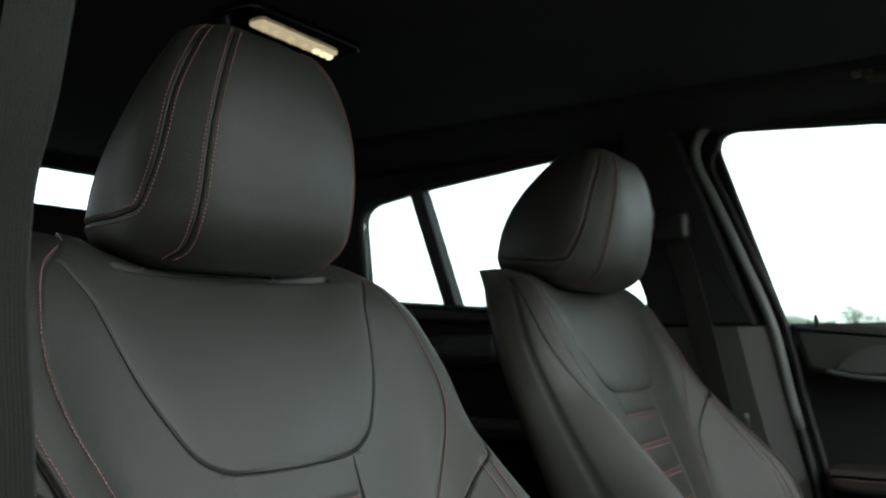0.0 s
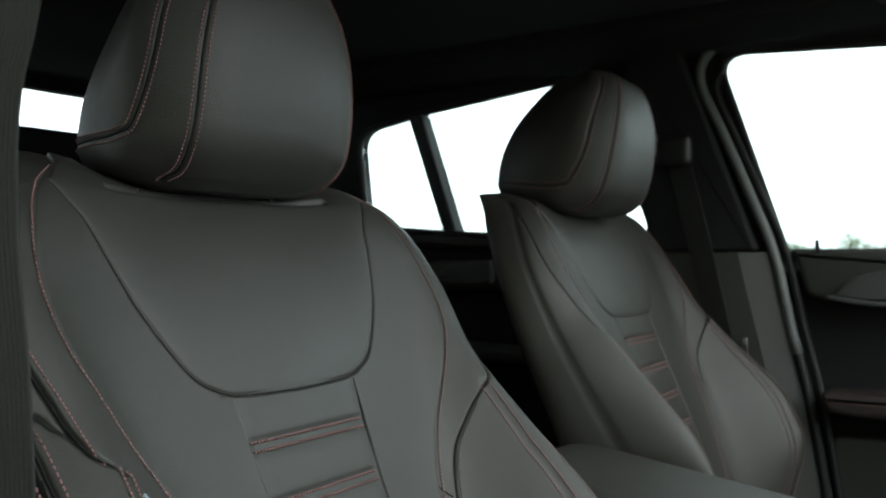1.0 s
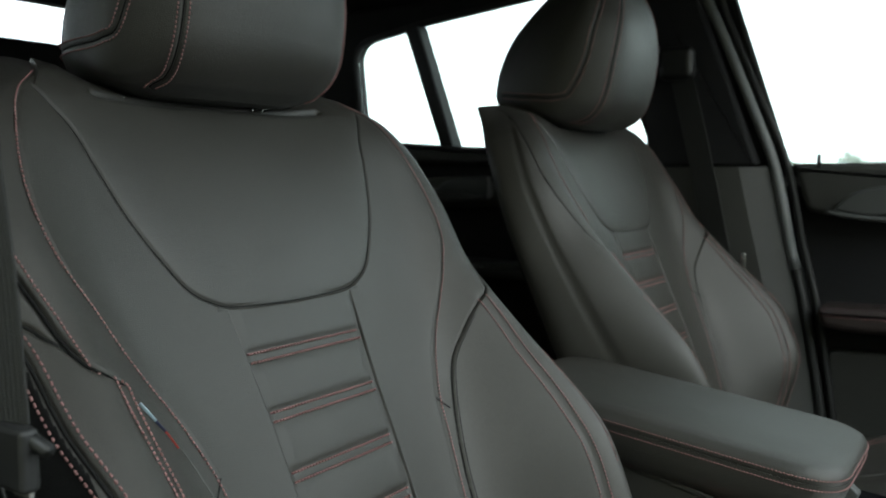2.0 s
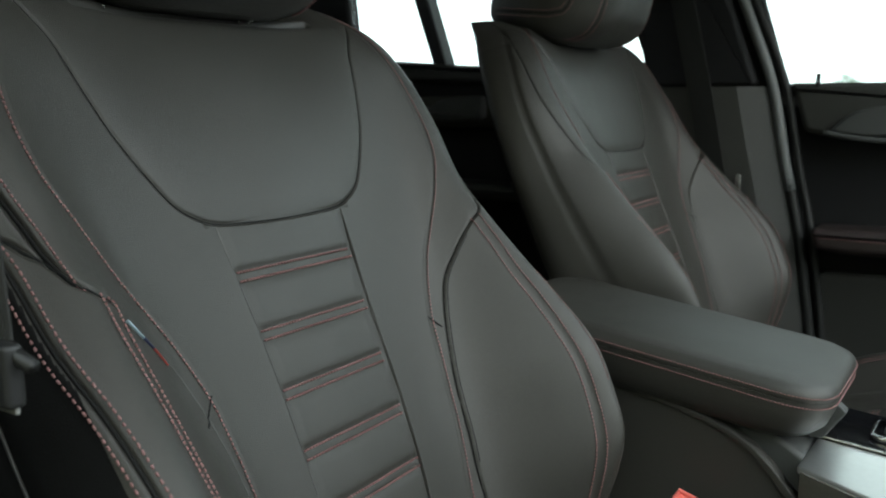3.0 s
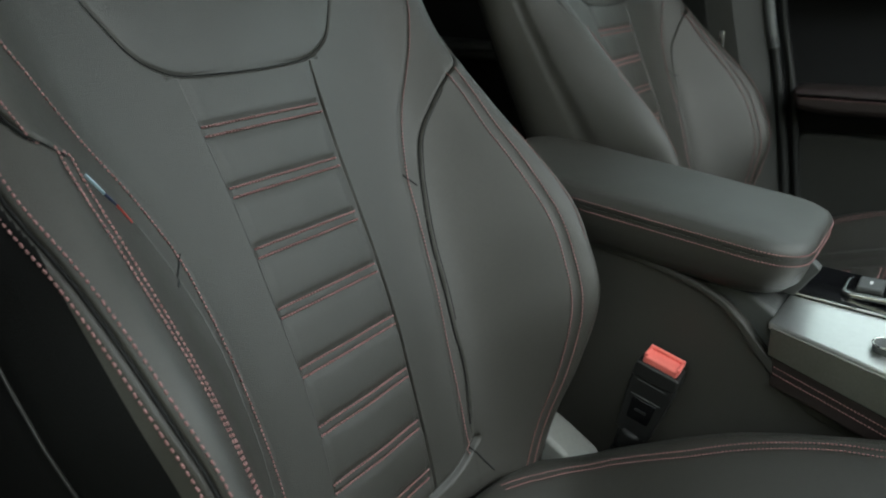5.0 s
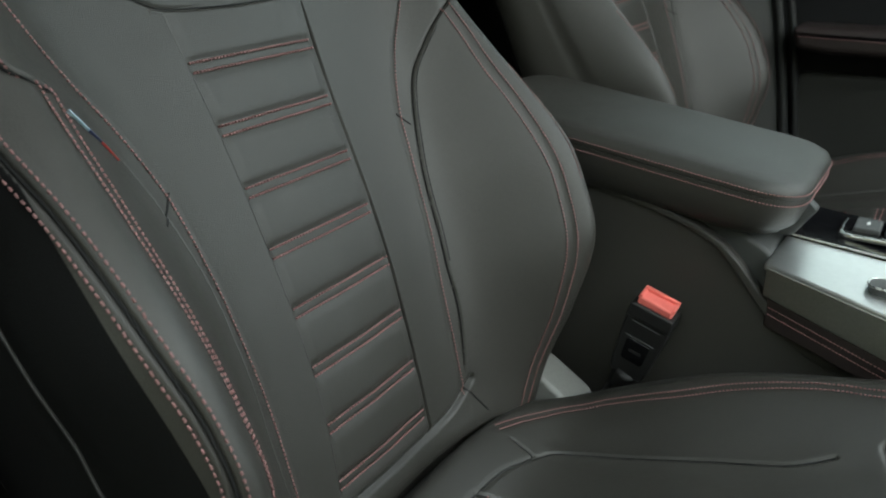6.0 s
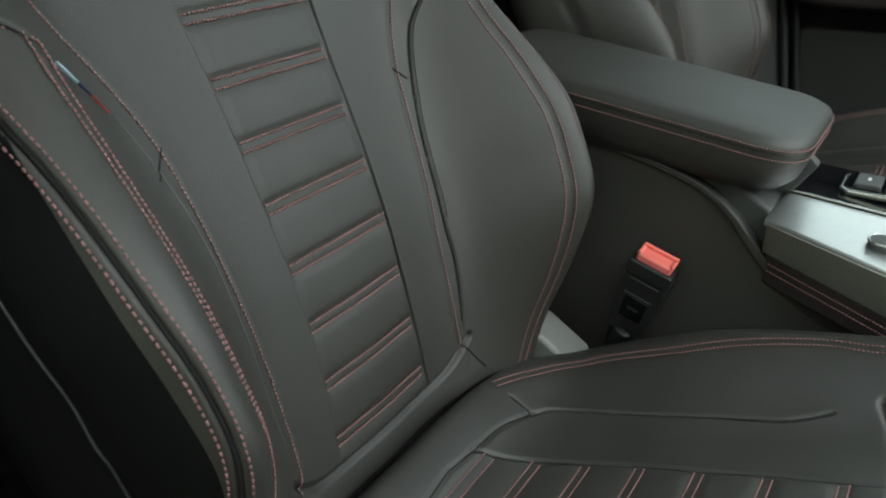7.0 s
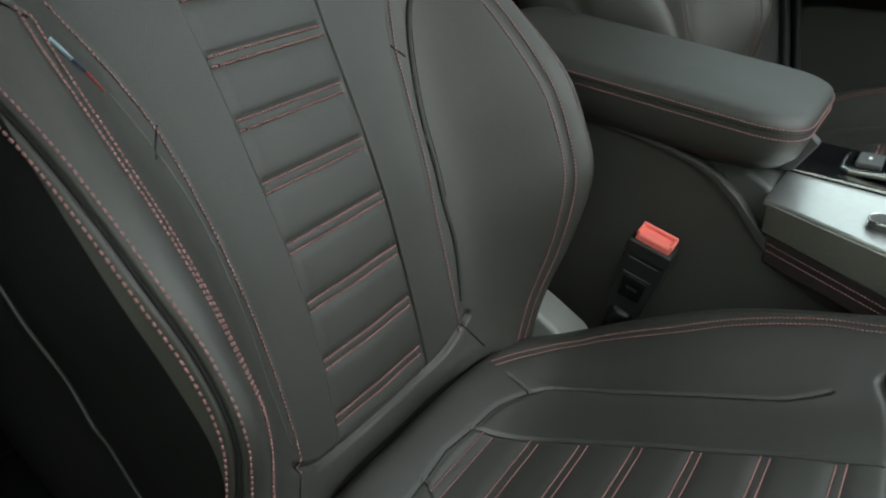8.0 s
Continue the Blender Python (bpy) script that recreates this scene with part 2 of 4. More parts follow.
# The cushion: w runs from its rear edge to the front, n up from it. Stations: centre, insert edge, piping, ridge, side, lower corner, underside.
CUSHION_O = np.array([0.0, -0.150, 0.652])
CU_W = np.array([0.0, -math.cos(math.radians(14.0)), math.sin(math.radians(14.0))])
CU_N = np.array([0.0, math.sin(math.radians(14.0)), math.cos(math.radians(14.0))])
CUSHION = [
    (-0.03, 0, .010, .070, .010, .130, .006, .190, .000, .232, -.040, .225, -.120, 0, -.130),
    (0.00, 0, .034, .070, .034, .135, .029, .198, .014, .242, -.027, .232, -.120, 0, -.130),
    (0.015, 0, .042, .070, .042, .137, .036, .201, .021, .246, -.025, .236, -.120, 0, -.130),
    (0.03, 0, .035, .070, .035, .140, .031, .205, .023, .250, -.022, .240, -.120, 0, -.130),
    (0.065, 0, .010, .070, .010, .142, .010, .212, .025, .258, -.012, .245, -.120, 0, -.130),
    (0.10, 0, .001, .070, .001, .145, .005, .218, .031, .266, -.008, .250, -.120, 0, -.130),
    (0.20, 0, .000, .070, .000, .148, .004, .224, .048, .274, -.002, .255, -.115, 0, -.130),
    (0.30, 0, .000, .070, .000, .152, .004, .226, .048, .276, -.001, .255, -.110, 0, -.125),
    (0.40, 0, .000, .072, .000, .156, .003, .226, .040, .272, -.005, .252, -.105, 0, -.120),
    (0.48, 0, -.006, .074, -.006, .156, -.004, .222, .012, .262, -.030, .245, -.100, 0, -.115),
    (0.525, 0, -.036, .072, -.036, .150, -.036, .210, -.030, .245, -.055, .235, -.095, 0, -.105),
]


def spline_rows(table, x):
    T = np.array(table)
    x = np.clip(np.atleast_1d(x), T[0, 0], T[-1, 0])
    k = np.clip(np.searchsorted(T[:, 0], x, side="right") - 1, 0, len(T) - 2)
    h = (T[k + 1, 0] - T[k, 0])[:, None]
    f = (x - T[k, 0])[:, None] / h
    def slope(i):
        a, b = np.clip(i - 1, 0, len(T) - 1), np.clip(i + 1, 0, len(T) - 1)
        return (T[b, 1:] - T[a, 1:]) / (T[b, 0] - T[a, 0])[:, None]
    y0, y1, m0, m1 = T[k, 1:], T[k + 1, 1:], slope(k), slope(k + 1)
    return (2 * f**3 - 3 * f**2 + 1) * y0 + (f**3 - 2 * f**2 + f) * h * m0 + (-2 * f**3 + 3 * f**2) * y1 + (f**3 - f**2) * h * m1


def section_un(stations, s):
    """A point of a half section given by seven stations, mirrored for s below 0."""
    st = stations.reshape(-1, 7, 2)
    a = np.clip(np.abs(s), 0, 6)
    k = np.clip(np.floor(a).astype(int), 0, 5)
    x = (a - k)[:, None]
    ext = np.concatenate([st[:, 1:2] * np.array([-1.0, 1.0]), st, st[:, 5:6] * np.array([-1.0, 1.0])], 1)
    r = np.arange(len(a))
    p0, p1, p2, p3 = ext[r, k], ext[r, k + 1], ext[r, k + 2], ext[r, k + 3]
    q = 0.5 * (2 * p1 + (p2 - p0) * x + (2 * p0 - 5 * p1 + 4 * p2 - p3) * x**2 + (3 * p1 - p0 - 3 * p2 + p3) * x**3)
    return np.sign(s) * q[:, 0], q[:, 1]


def back_surface(s, v):
    u, n = section_un(spline_rows(SECTIONS, np.ravel(v)), np.ravel(s))
    # the upper edge dips between the shoulders
    top = np.interp(np.abs(np.ravel(s)), [0, 1, 1.5, 2, 3, 6], [.193, .198, .209, .219, .223, .223])
    high = np.ravel(v) - .17
    up = np.where(high > 0, .17 + high * ((top - .17) / .07), np.ravel(v))
    return seat_place(u, n, up).reshape(*np.shape(s), 3)


def cushion_surface(s, w):
    u, n = section_un(spline_rows(CUSHION, np.ravel(w)), np.ravel(s))
    P = CUSHION_O + u[:, None] * AX_U + n[:, None] * CU_N + np.ravel(w)[:, None] * CU_W
    return P.reshape(*np.shape(s), 3)


# The headrest: h is the height; stations round one half: front centre, front seam, front corner, cheek, rear corner, rear, rear centre (u, y).
HEADREST = [
    (1.220, 0, .058, .045, .059, 0.061, 0.068, .076, .082, .062, .112, .036, .130, 0, .134),
    (1.230, 0, .036, .060, .038, 0.087, 0.054, .104, .084, .082, .136, .048, .168, 0, .174),
    (1.252, 0, .016, .068, .020, 0.099, 0.041, .115, .084, .097, .148, .050, .196, 0, .203),
    (1.285, 0, .006, .070, .011, 0.101, 0.034, .117, .082, .097, .150, .046, .202, 0, .210),
    (1.320, 0, .002, .070, .008, 0.100, 0.031, .116, .076, .091, .144, .042, .197, 0, .205),
    (1.355, 0, .004, .068, .009, 0.096, 0.032, .110, .069, .081, .134, .036, .184, 0, .192),
    (1.392, 0, .012, .062, .017, 0.086, 0.037, .096, .064, .069, .117, .032, .158, 0, .166),
    (1.422, 0, .028, .052, .032, 0.068, 0.046, .076, .064, .050, .098, .026, .130, 0, .136),
    (1.438, 0, .054, .032, .055, 0.039, 0.064, .046, .070, .032, .084, .016, .102, 0, .106),
]


def headrest_surface(s, h):
    u, y = section_un(spline_rows(HEADREST, np.ravel(h)), np.ravel(s))
    z = np.ravel(h) + .0085 * np.clip((1.275 - np.ravel(h)) / .055, 0, 1)
    return np.stack([u, y, z], -1).reshape(*np.shape(s), 3)
# ---- end of seat surface ----


# ---- seats ----
# Seams of one half of the backrest, as (s, v) along the surface.
PANEL_EDGE = [(0, -.002), (.5, -.001), (.9, .001), (1.10, .006), (1.29, .018), (1.44, .043), (1.58, .070), (1.77, .108), (2.00, .141), (2.28, .161), (2.56, .176)]
INSERT_EDGE = [(.98, -.002), (1.0, -.080), (1.0, -.160), (.99, -.225), (.99, -.300), (1.0, -.379)]
FACING_SEAM = [(2.15, .236), (2.58, .200), (2.74, .170), (2.76, .125), (2.72, .080), (2.66, .037), (2.46, .006), (2.20, -.027), (1.96, -.064), (1.80, -.110), (1.765, -.148), (1.73, -.201), (1.69, -.250), (1.68, -.300), (1.67, -.345), (1.70, -.372)]
FOLD_SEAM = [(3.85, .225), (3.74, .190), (3.52, .130), (3.36, .070), (3.24, .020), (3.17, -.008), (3.05, -.027), (2.88, -.035), (2.70, -.041), (2.50, -.051), (2.32, -.065), (2.13, -.084), (2.02, -.107), (1.93, -.138), (1.86, -.180), (1.83, -.250), (1.86, -.289), (1.83, -.325), (1.80, -.346)]
# The outer bolster alone: its open fold, the flap beside it and the row of stitches above.
FOLD_OPEN = FOLD_SEAM[3:9]
FOLD_FLAP = [(3.60, .018), (3.38, .004), (3.31, -.003), (3.21, -.010), (3.13, -.017)]
FOLD_STITCH = [(3.24, .075), (3.18, .045), (3.15, .026), (3.12, .012), (3.05, -.018), (2.97, -.035)]
WELT_UPPER = [(2.76, -.038), (2.77, -.065), (2.75, -.100), (2.75, -.130), (2.74, -.170), (2.74, -.215), (2.73, -.262), (2.73, -.295), (2.74, -.330), (2.72, -.366), (2.70, -.400), (2.68, -.420)]
WELT_SIDE = [(3.55, .010), (3.47, -.018), (3.41, -.062), (3.30, -.105), (3.24, -.145), (3.20, -.193), (3.18, -.225), (3.19, -.252), (3.23, -.280), (3.27, -.303), (3.34, -.360), (3.4, -.42)]
LOWER_EDGE = [(0, -.384), (.6, -.384), (1.03, -.383), (1.40, -.380), (1.66, -.372), (1.86, -.361)]
SHELL_SEAM = [(3.86, .20), (3.93, .10), (3.95, 0), (3.95, -.10), (3.95, -.20), (4.0, -.25), (4.06, -.283), (4.1, -.42)]
POST_SLOT = [(0, .1805), (.5, .1805), (.9, .1800), (1.3, .1795), (1.55, .1790)]
STRIPES = [-.040 - .0461 * k for k in range(8)]


def seam_points(surface, curve, n=90):
    c = catmull(curve, n)
    return surface(c[:, 0], c[:, 1])


def nearest(P, line):
    """The distance of every point of P from a curve, given by its points."""
    p = catmull(line, 700)
    tree = KDTree(len(p))
    for i, q in enumerate(p):
        tree.insert(q, i)
    tree.balance()
    return np.array([tree.find(q)[2] for q in P.reshape(-1, 3)]).reshape(P.shape[:-1])


def sheet_normals(P, towards):
    nor = np.cross(np.gradient(P, axis=1), np.gradient(P, axis=0))
    nor /= np.maximum(np.linalg.norm(nor, axis=-1, keepdims=True), 1e-12)
    mid = nor[P.shape[0] // 2, P.shape[1] // 2]
    return nor if mid @ np.array(towards) > 0 else -nor


def side_points(surface, curve, offset, n=160, lift=0.0004, towards=(0, -1, 0)):
    """Points that run beside a seam on a surface, offset metres to its outer side."""
    c = catmull(curve, n)
    e = 1e-3
    P = surface(c[:, 0], c[:, 1])
    Ds = (surface(c[:, 0] + e, c[:, 1]) - P) / e
    Dv = (surface(c[:, 0], c[:, 1] + e) - P) / e
    nor = np.cross(Ds, Dv)
    nor /= np.linalg.norm(nor, axis=1, keepdims=True)
    if nor[n // 2] @ np.array(towards) < 0:
        nor = -nor
    run = np.gradient(P, axis=0)
    run /= np.linalg.norm(run, axis=1, keepdims=True)
    side = np.cross(nor, run)
    if side[n // 2] @ Ds[n // 2] < 0:
        side = -side
    return P + side * offset + nor * lift


class Relief:
    """Carries points of the plain surface over to the finished, grooved one."""
    def __init__(self, before, after):
        b, a = before.reshape(-1, 3), after.reshape(-1, 3)
        self.delta = a - b
        self.tree = KDTree(len(b))
        for i, q in enumerate(b):
            self.tree.insert(q, i)
        self.tree.balance()

    def __call__(self, points):
        out = []
        for q in np.array(points):
            near = self.tree.find_n(q, 4)
            w = np.array([1 / (n[2] + 2e-4) for n in near])
            out.append(q + (np.array([self.delta[n[1]] for n in near]) * w[:, None]).sum(0) / w.sum())
        return np.array(out)


def stitches(parent, points, pitch=0.0034, length=0.0027, radius=0.00074, mirror=True, label=""):
    """A row of single thread stitches along points, and its mirror image across the seat."""
    p = np.array(points)
    s = np.r_[0, np.cumsum(np.linalg.norm(np.diff(p, axis=0), axis=1))]
    at = np.arange(pitch * 0.5, s[-1], pitch)
    c = np.stack([np.interp(at, s, p[:, k]) for k in range(3)], 1)
    d = np.stack([np.interp(at + 1e-3, s, p[:, k]) - np.interp(at - 1e-3, s, p[:, k]) for k in range(3)], 1)
    d /= np.maximum(np.linalg.norm(d, axis=1, keepdims=True), 1e-9)
    rng = np.random.default_rng(7)
    d += rng.normal(0, 0.07, d.shape)
    x = np.cross(d, (0.31, 0.2, 0.93))
    x /= np.linalg.norm(x, axis=1, keepdims=True)
    y = np.cross(d, x)
    y /= np.linalg.norm(y, axis=1, keepdims=True)
    verts, faces = [], []
    rows = [(-0.5, 0.0), (-0.32, 1.0), (0.32, 1.0), (0.5, 0.0)]
    for i in range(len(c)):
        b = len(verts)
        ln = length * rng.uniform(0.88, 1.08)
        verts.append(c[i] + d[i] * rows[0][0] * ln)
        for k, r in rows[1:3]:
            for a in range(5):
                w = 2 * math.pi * a / 5
                verts.append(c[i] + d[i] * k * ln + (x[i] * math.cos(w) + y[i] * math.sin(w)) * radius)
        verts.append(c[i] + d[i] * rows[3][0] * ln)
        for a in range(5):
            n = (a + 1) % 5
            faces += [(b, b + 1 + n, b + 1 + a), (b + 1 + a, b + 1 + n, b + 6 + n, b + 6 + a), (b + 6 + a, b + 6 + n, b + 11)]
    verts = np.array(verts)
    for sign in ((1, -1) if mirror else (1,)):
        me = bpy.data.meshes.new("stitching")
        me.from_pydata((verts * np.array([sign, 1, 1])).tolist(), [], faces if sign == 1 else [f[::-1] for f in faces])
        me.polygons.foreach_set("use_smooth", [True] * len(me.polygons))
        link("stitching", me, THREAD, parent, label or "red-brown thread")


def seam_at(curve, v):
    """s of a seam at the height v (curves that go down as s goes on)."""
    c = catmull(curve, 200)
    o = np.argsort(c[:, 1])
    return np.interp(v, c[o, 1], c[o, 0])


def cut_sheet(parent, P, label_of, names, material_of, labels):
    """Splits one sheet into parts by a label for every cell."""
    for k, name in enumerate(names):
        keep = label_of == k
        if keep.any():
            link(name, grid_mesh(name, P, keep), material_of.get(name, LEATHER), parent, labels.get(name, ""))


def build_backrest(ob):
    s_half = np.r_[np.linspace(0, .88, 40)[:-1], np.linspace(.88, 1.12, 36)[:-1], np.linspace(1.12, 2.2, 78)[:-1], np.linspace(2.2, 3.6, 100)[:-1], np.linspace(3.6, 6, 28)]
    s = np.r_[-s_half[:0:-1], s_half]
    v = np.linspace(-.44, .240, 620)
    S, V = np.meshgrid(s, v)
    P = back_surface(S, V)
    nor = sheet_normals(P, (0, -1, 0))
    mid = len(s_half) - 1
    H, SH = P[:, mid:], np.abs(S[:, mid:])
    VH = V[:, mid:]
    disp = np.zeros(SH.shape)
    def groove(curve, depth, width):
        d = nearest(H, seam_points(back_surface, curve, 110))
        return -depth * np.exp(-(d / width) ** 2), d
    g, d = groove(PANEL_EDGE, .0017, .0012)
    inside = (VH > .0) & (SH < seam_at(PANEL_EDGE[3:], VH))
    disp += g + np.where(inside, .0030 * (1 - np.exp(-d / .010)), 0)
    g, d = groove(INSERT_EDGE, .0026, .0007)
    insert_groove = g
    disp += g + np.where((SH > .99) & (VH < -.004) & (VH > -.384), .0016 * np.exp(-d / .012) * np.clip((-VH - .006) / .03, 0, 1), 0)
    in_insert = (SH < 1) & (VH < 0) & (VH > -.384)
    pad = np.zeros(SH.shape)
    for k in STRIPES:
        dv = VH - k
        pad += -.0018 / (1 + (dv / .0080) ** 4) - .0007 * np.exp(-((np.abs(dv) - .0035) / .0009) ** 2) - .0007 * np.exp(-((dv - .0054) / .0016) ** 2)
    disp += np.where(in_insert, pad * np.clip((1 - SH) / .08, 0, 1) + .0016 * np.clip((1 - SH) / .15, 0, 1), 0)
    g, d = groove(FACING_SEAM, .0008, .0014)
    disp += g
    g, d = groove(FOLD_SEAM, .0015, .0014)
    fold_s = np.where(VH > .0, 9, seam_at(FOLD_SEAM, np.clip(VH, -.36, .22)))
    disp += g + np.where(SH > fold_s, .0016 * np.exp(-d / .022), 0) * np.clip(-VH / .03, 0, 1)
    g, d = groove(WELT_UPPER, .0012, .0045)
    disp += g
    g, d = groove(WELT_SIDE, .0018, .0017)
    welt_side = g + .0008 * np.exp(-((d - .005) / .004) ** 2) - .8 * insert_groove
    welt_side += groove(FOLD_OPEN, .0034, .0022)[0] + groove(FOLD_FLAP, .0026, .0018)[0]
    g, d = groove(LOWER_EDGE, .0050, .0030)
    disp += g
    disp += .0012 * np.exp(-((VH + .399) / .0095) ** 2) * np.clip((2.3 - SH) / .5, 0, 1)
    disp -= .020 * np.clip((-.409 - VH) / .008, 0, 1) * np.clip((2.3 - SH) / .5, 0, 1)
    g, d = groove(SHELL_SEAM, .0030, .0030)
    disp += g
    g, d = groove(POST_SLOT, .0050, .0035)
    disp += g
    full = np.concatenate([(disp + welt_side)[:, :0:-1], disp], 1)
    rip = np.array([[noise.noise(Vector((abs(q[0]) * 7 + 3, q[1] * 5, q[2] * 9))) for q in row[::4]] for row in P[::4]])
    rip = np.repeat(np.repeat(rip, 4, 0), 4, 1)[:P.shape[0], :P.shape[1]]
    k = np.ones(9) / 9
    rip = np.apply_along_axis(lambda r: np.convolve(np.pad(r, 4, mode="edge"), k, "valid"), 0, rip)
    rip = np.apply_along_axis(lambda r: np.convolve(np.pad(r, 4, mode="edge"), k, "valid"), 1, rip)
    plain = P
    P = P + nor * (full + rip * .0014)[..., None]
    on = Relief(plain, P)
    sc = (np.abs(S[:-1, :-1]) + np.abs(S[1:, 1:])) / 2
    vc = (V[:-1, :-1] + V[1:, 1:]) / 2
    left = (S[:-1, :-1] + S[1:, 1:]) < 0
    facing = np.where(vc > .17, np.interp(vc, [.170, .200, .236], [2.74, 2.58, 2.15]), seam_at(FACING_SEAM[2:], np.clip(vc, -.37, .17)))
    fold = seam_at(FOLD_SEAM, np.clip(vc, -.36, .22))
    fold = np.maximum(fold, facing)
    welt = seam_at(WELT_SIDE, np.clip(vc, -.42, .010))
    lower = np.where(sc < 1.86, np.interp(sc, [c[0] for c in LOWER_EDGE], [c[1] for c in LOWER_EDGE]), -.361 - (sc - 1.86) * .06)
    lab = np.full(sc.shape, 0)
    # On the left the sheet darkened for shade begins just past the welt.
    lab = np.where((vc <= .012) & (sc < np.where(left, np.maximum(welt + .03, 3.37), 4.8)), np.where(left, 1, 2), lab)
    lab = np.where((vc > .012) & (sc < np.where(left, 3.9, 4.8)), np.where(left, 3, 4), lab)
    lab = np.where(sc < fold, np.where(left, 3, 4), lab)
    lab = np.where(sc < facing, np.where(left, 5, 6), lab)
    lab = np.where((vc > 0) & (sc < seam_at(PANEL_EDGE[3:], np.clip(vc, .006, .185))) & (vc < .19), 7, lab)
    lab = np.where((vc >= .19) & (sc < facing), 7, lab)
    lab = np.where((sc < 1) & (vc <= 0), 8, lab)
    lab = np.where(vc < lower, np.where(sc < 3.3, 9, 0), lab)
    names = ["back_shell", "side_bolster", "side_bolster", "shoulder_wing", "shoulder_wing", "facing_panel", "facing_panel", "shoulder_panel", "centre_insert", "lower_skirt"]
    cut_sheet(ob, P, lab, names, {"back_shell": LEATHER_SHADED},
              {"centre_insert": "ribbed black leather with cross seams", "side_bolster": "padded black leather", "back_shell": "black leather rear cover, darkened as in shade"})
    for k in STRIPES:
        for off in (-.0035, .0035):
            run = [(x, k + off) for x in np.linspace(-.96, .96, 5)]
            stitches(ob, on(side_points(back_surface, run, 0, lift=.0010)), .0033, .0025, .0010, mirror=False)
    stitches(ob, on(side_points(back_surface, FACING_SEAM[1:], .0024, 260, .0009)))
    for off in (-.0050, .0050):
        stitches(ob, on(side_points(back_surface, WELT_UPPER, off, 200, .0008)))
    flip = np.array([-1, 1, 1])
    for off in (-.0062, .0062):
        stitches(ob, on(side_points(back_surface, WELT_SIDE[:-1], off, 200, .0005) * flip), radius=.00076, length=.0034, pitch=.0046, mirror=False)
    stitches(ob, on(side_points(back_surface, [(q[0] - .22, q[1]) for q in WELT_SIDE[3:7]], 0, 120, .0003)), radius=.0005, mirror=False)
    stitches(ob, on(side_points(back_surface, FOLD_STITCH, 0, 90, .0004) * flip), mirror=False)
    for curve, r in ((PANEL_EDGE, .0008), (FOLD_SEAM, .0007), (WELT_SIDE, .0011)):
        pts = on(side_points(back_surface, curve, 0, 160, .0))
        for sign in ((-1,) if curve is WELT_SIDE else (1, -1)):
            # the outer bolster's fold closes below its tag
            shown = pts[:92] if curve is FOLD_SEAM and sign < 0 else pts
            part("seam_welt", tube(shown * np.array([sign, 1, 1]), r, 5), PIPING, ob)
    part("seam_welt", tube(on(side_points(back_surface, FOLD_SEAM[9:16], .0036, 90, .0)), .0005, 5), PIPING, ob)
    for curve in (FOLD_OPEN, FOLD_FLAP):
        part("seam_welt", tube(on(side_points(back_surface, curve, 0, 60, .0) * flip), .0012, 5), PIPING, ob)
    rim = on(side_points(back_surface, SHELL_SEAM, 0, 120, .0012, (0, -1, 0)))
    for sign in (1, -1):
        if sign < 0:
            part("shell_rim", tube(rim * flip, .0010, 6), SHELL_RIM, ob)
        for run in ([(1.77, -.114), (1.84, -.121), (1.90, -.127)] if sign > 0 else [(1.77, -.114), (1.90, -.124), (2.03, -.133)], [(1.73, -.364), (1.91, -.383), (2.07, -.399)]):
            part("seam_welt", tube(on(side_points(back_surface, run, 0, 14, .0)) * np.array([sign, 1, 1]), .0009, 5), PIPING, ob)


# Seams of the cushion's half, as (s, w)
CU_INSERT = [(.53, .046), (.62, .055), (.89, .089), (1.03, .134), (1.12, .183), (1.16, .219), (1.24, .268), (1.27, .318), (1.28, .345)]
CU_PIPING = [(1.65, .058), (1.89, .075), (1.97, .137), (2.03, .205), (2.05, .258), (2.10, .279), (2.18, .299)]
CU_CROSS = [(0, .043), (.53, .046), (1.14, .049), (1.65, .058)]
CU_TUCK = [(1.65, .058), (1.67, .048), (1.68, .038)]
CU_WELT = [(1.74, .022), (2.21, .033), (2.60, .055), (2.71, .086), (2.74, .119), (2.74, .168), (2.80, .217), (2.85, .263), (2.86, .297), (2.82, .330), (2.82, .40), (2.8, .48)]
CU_GAP = [(0, .356), (.8, .355), (1.5, .352), (2.0, .347), (2.3, .338)]
CU_STRIPES = [.0560, .0880, .1275, .1715, .2170, .2665, .3180]


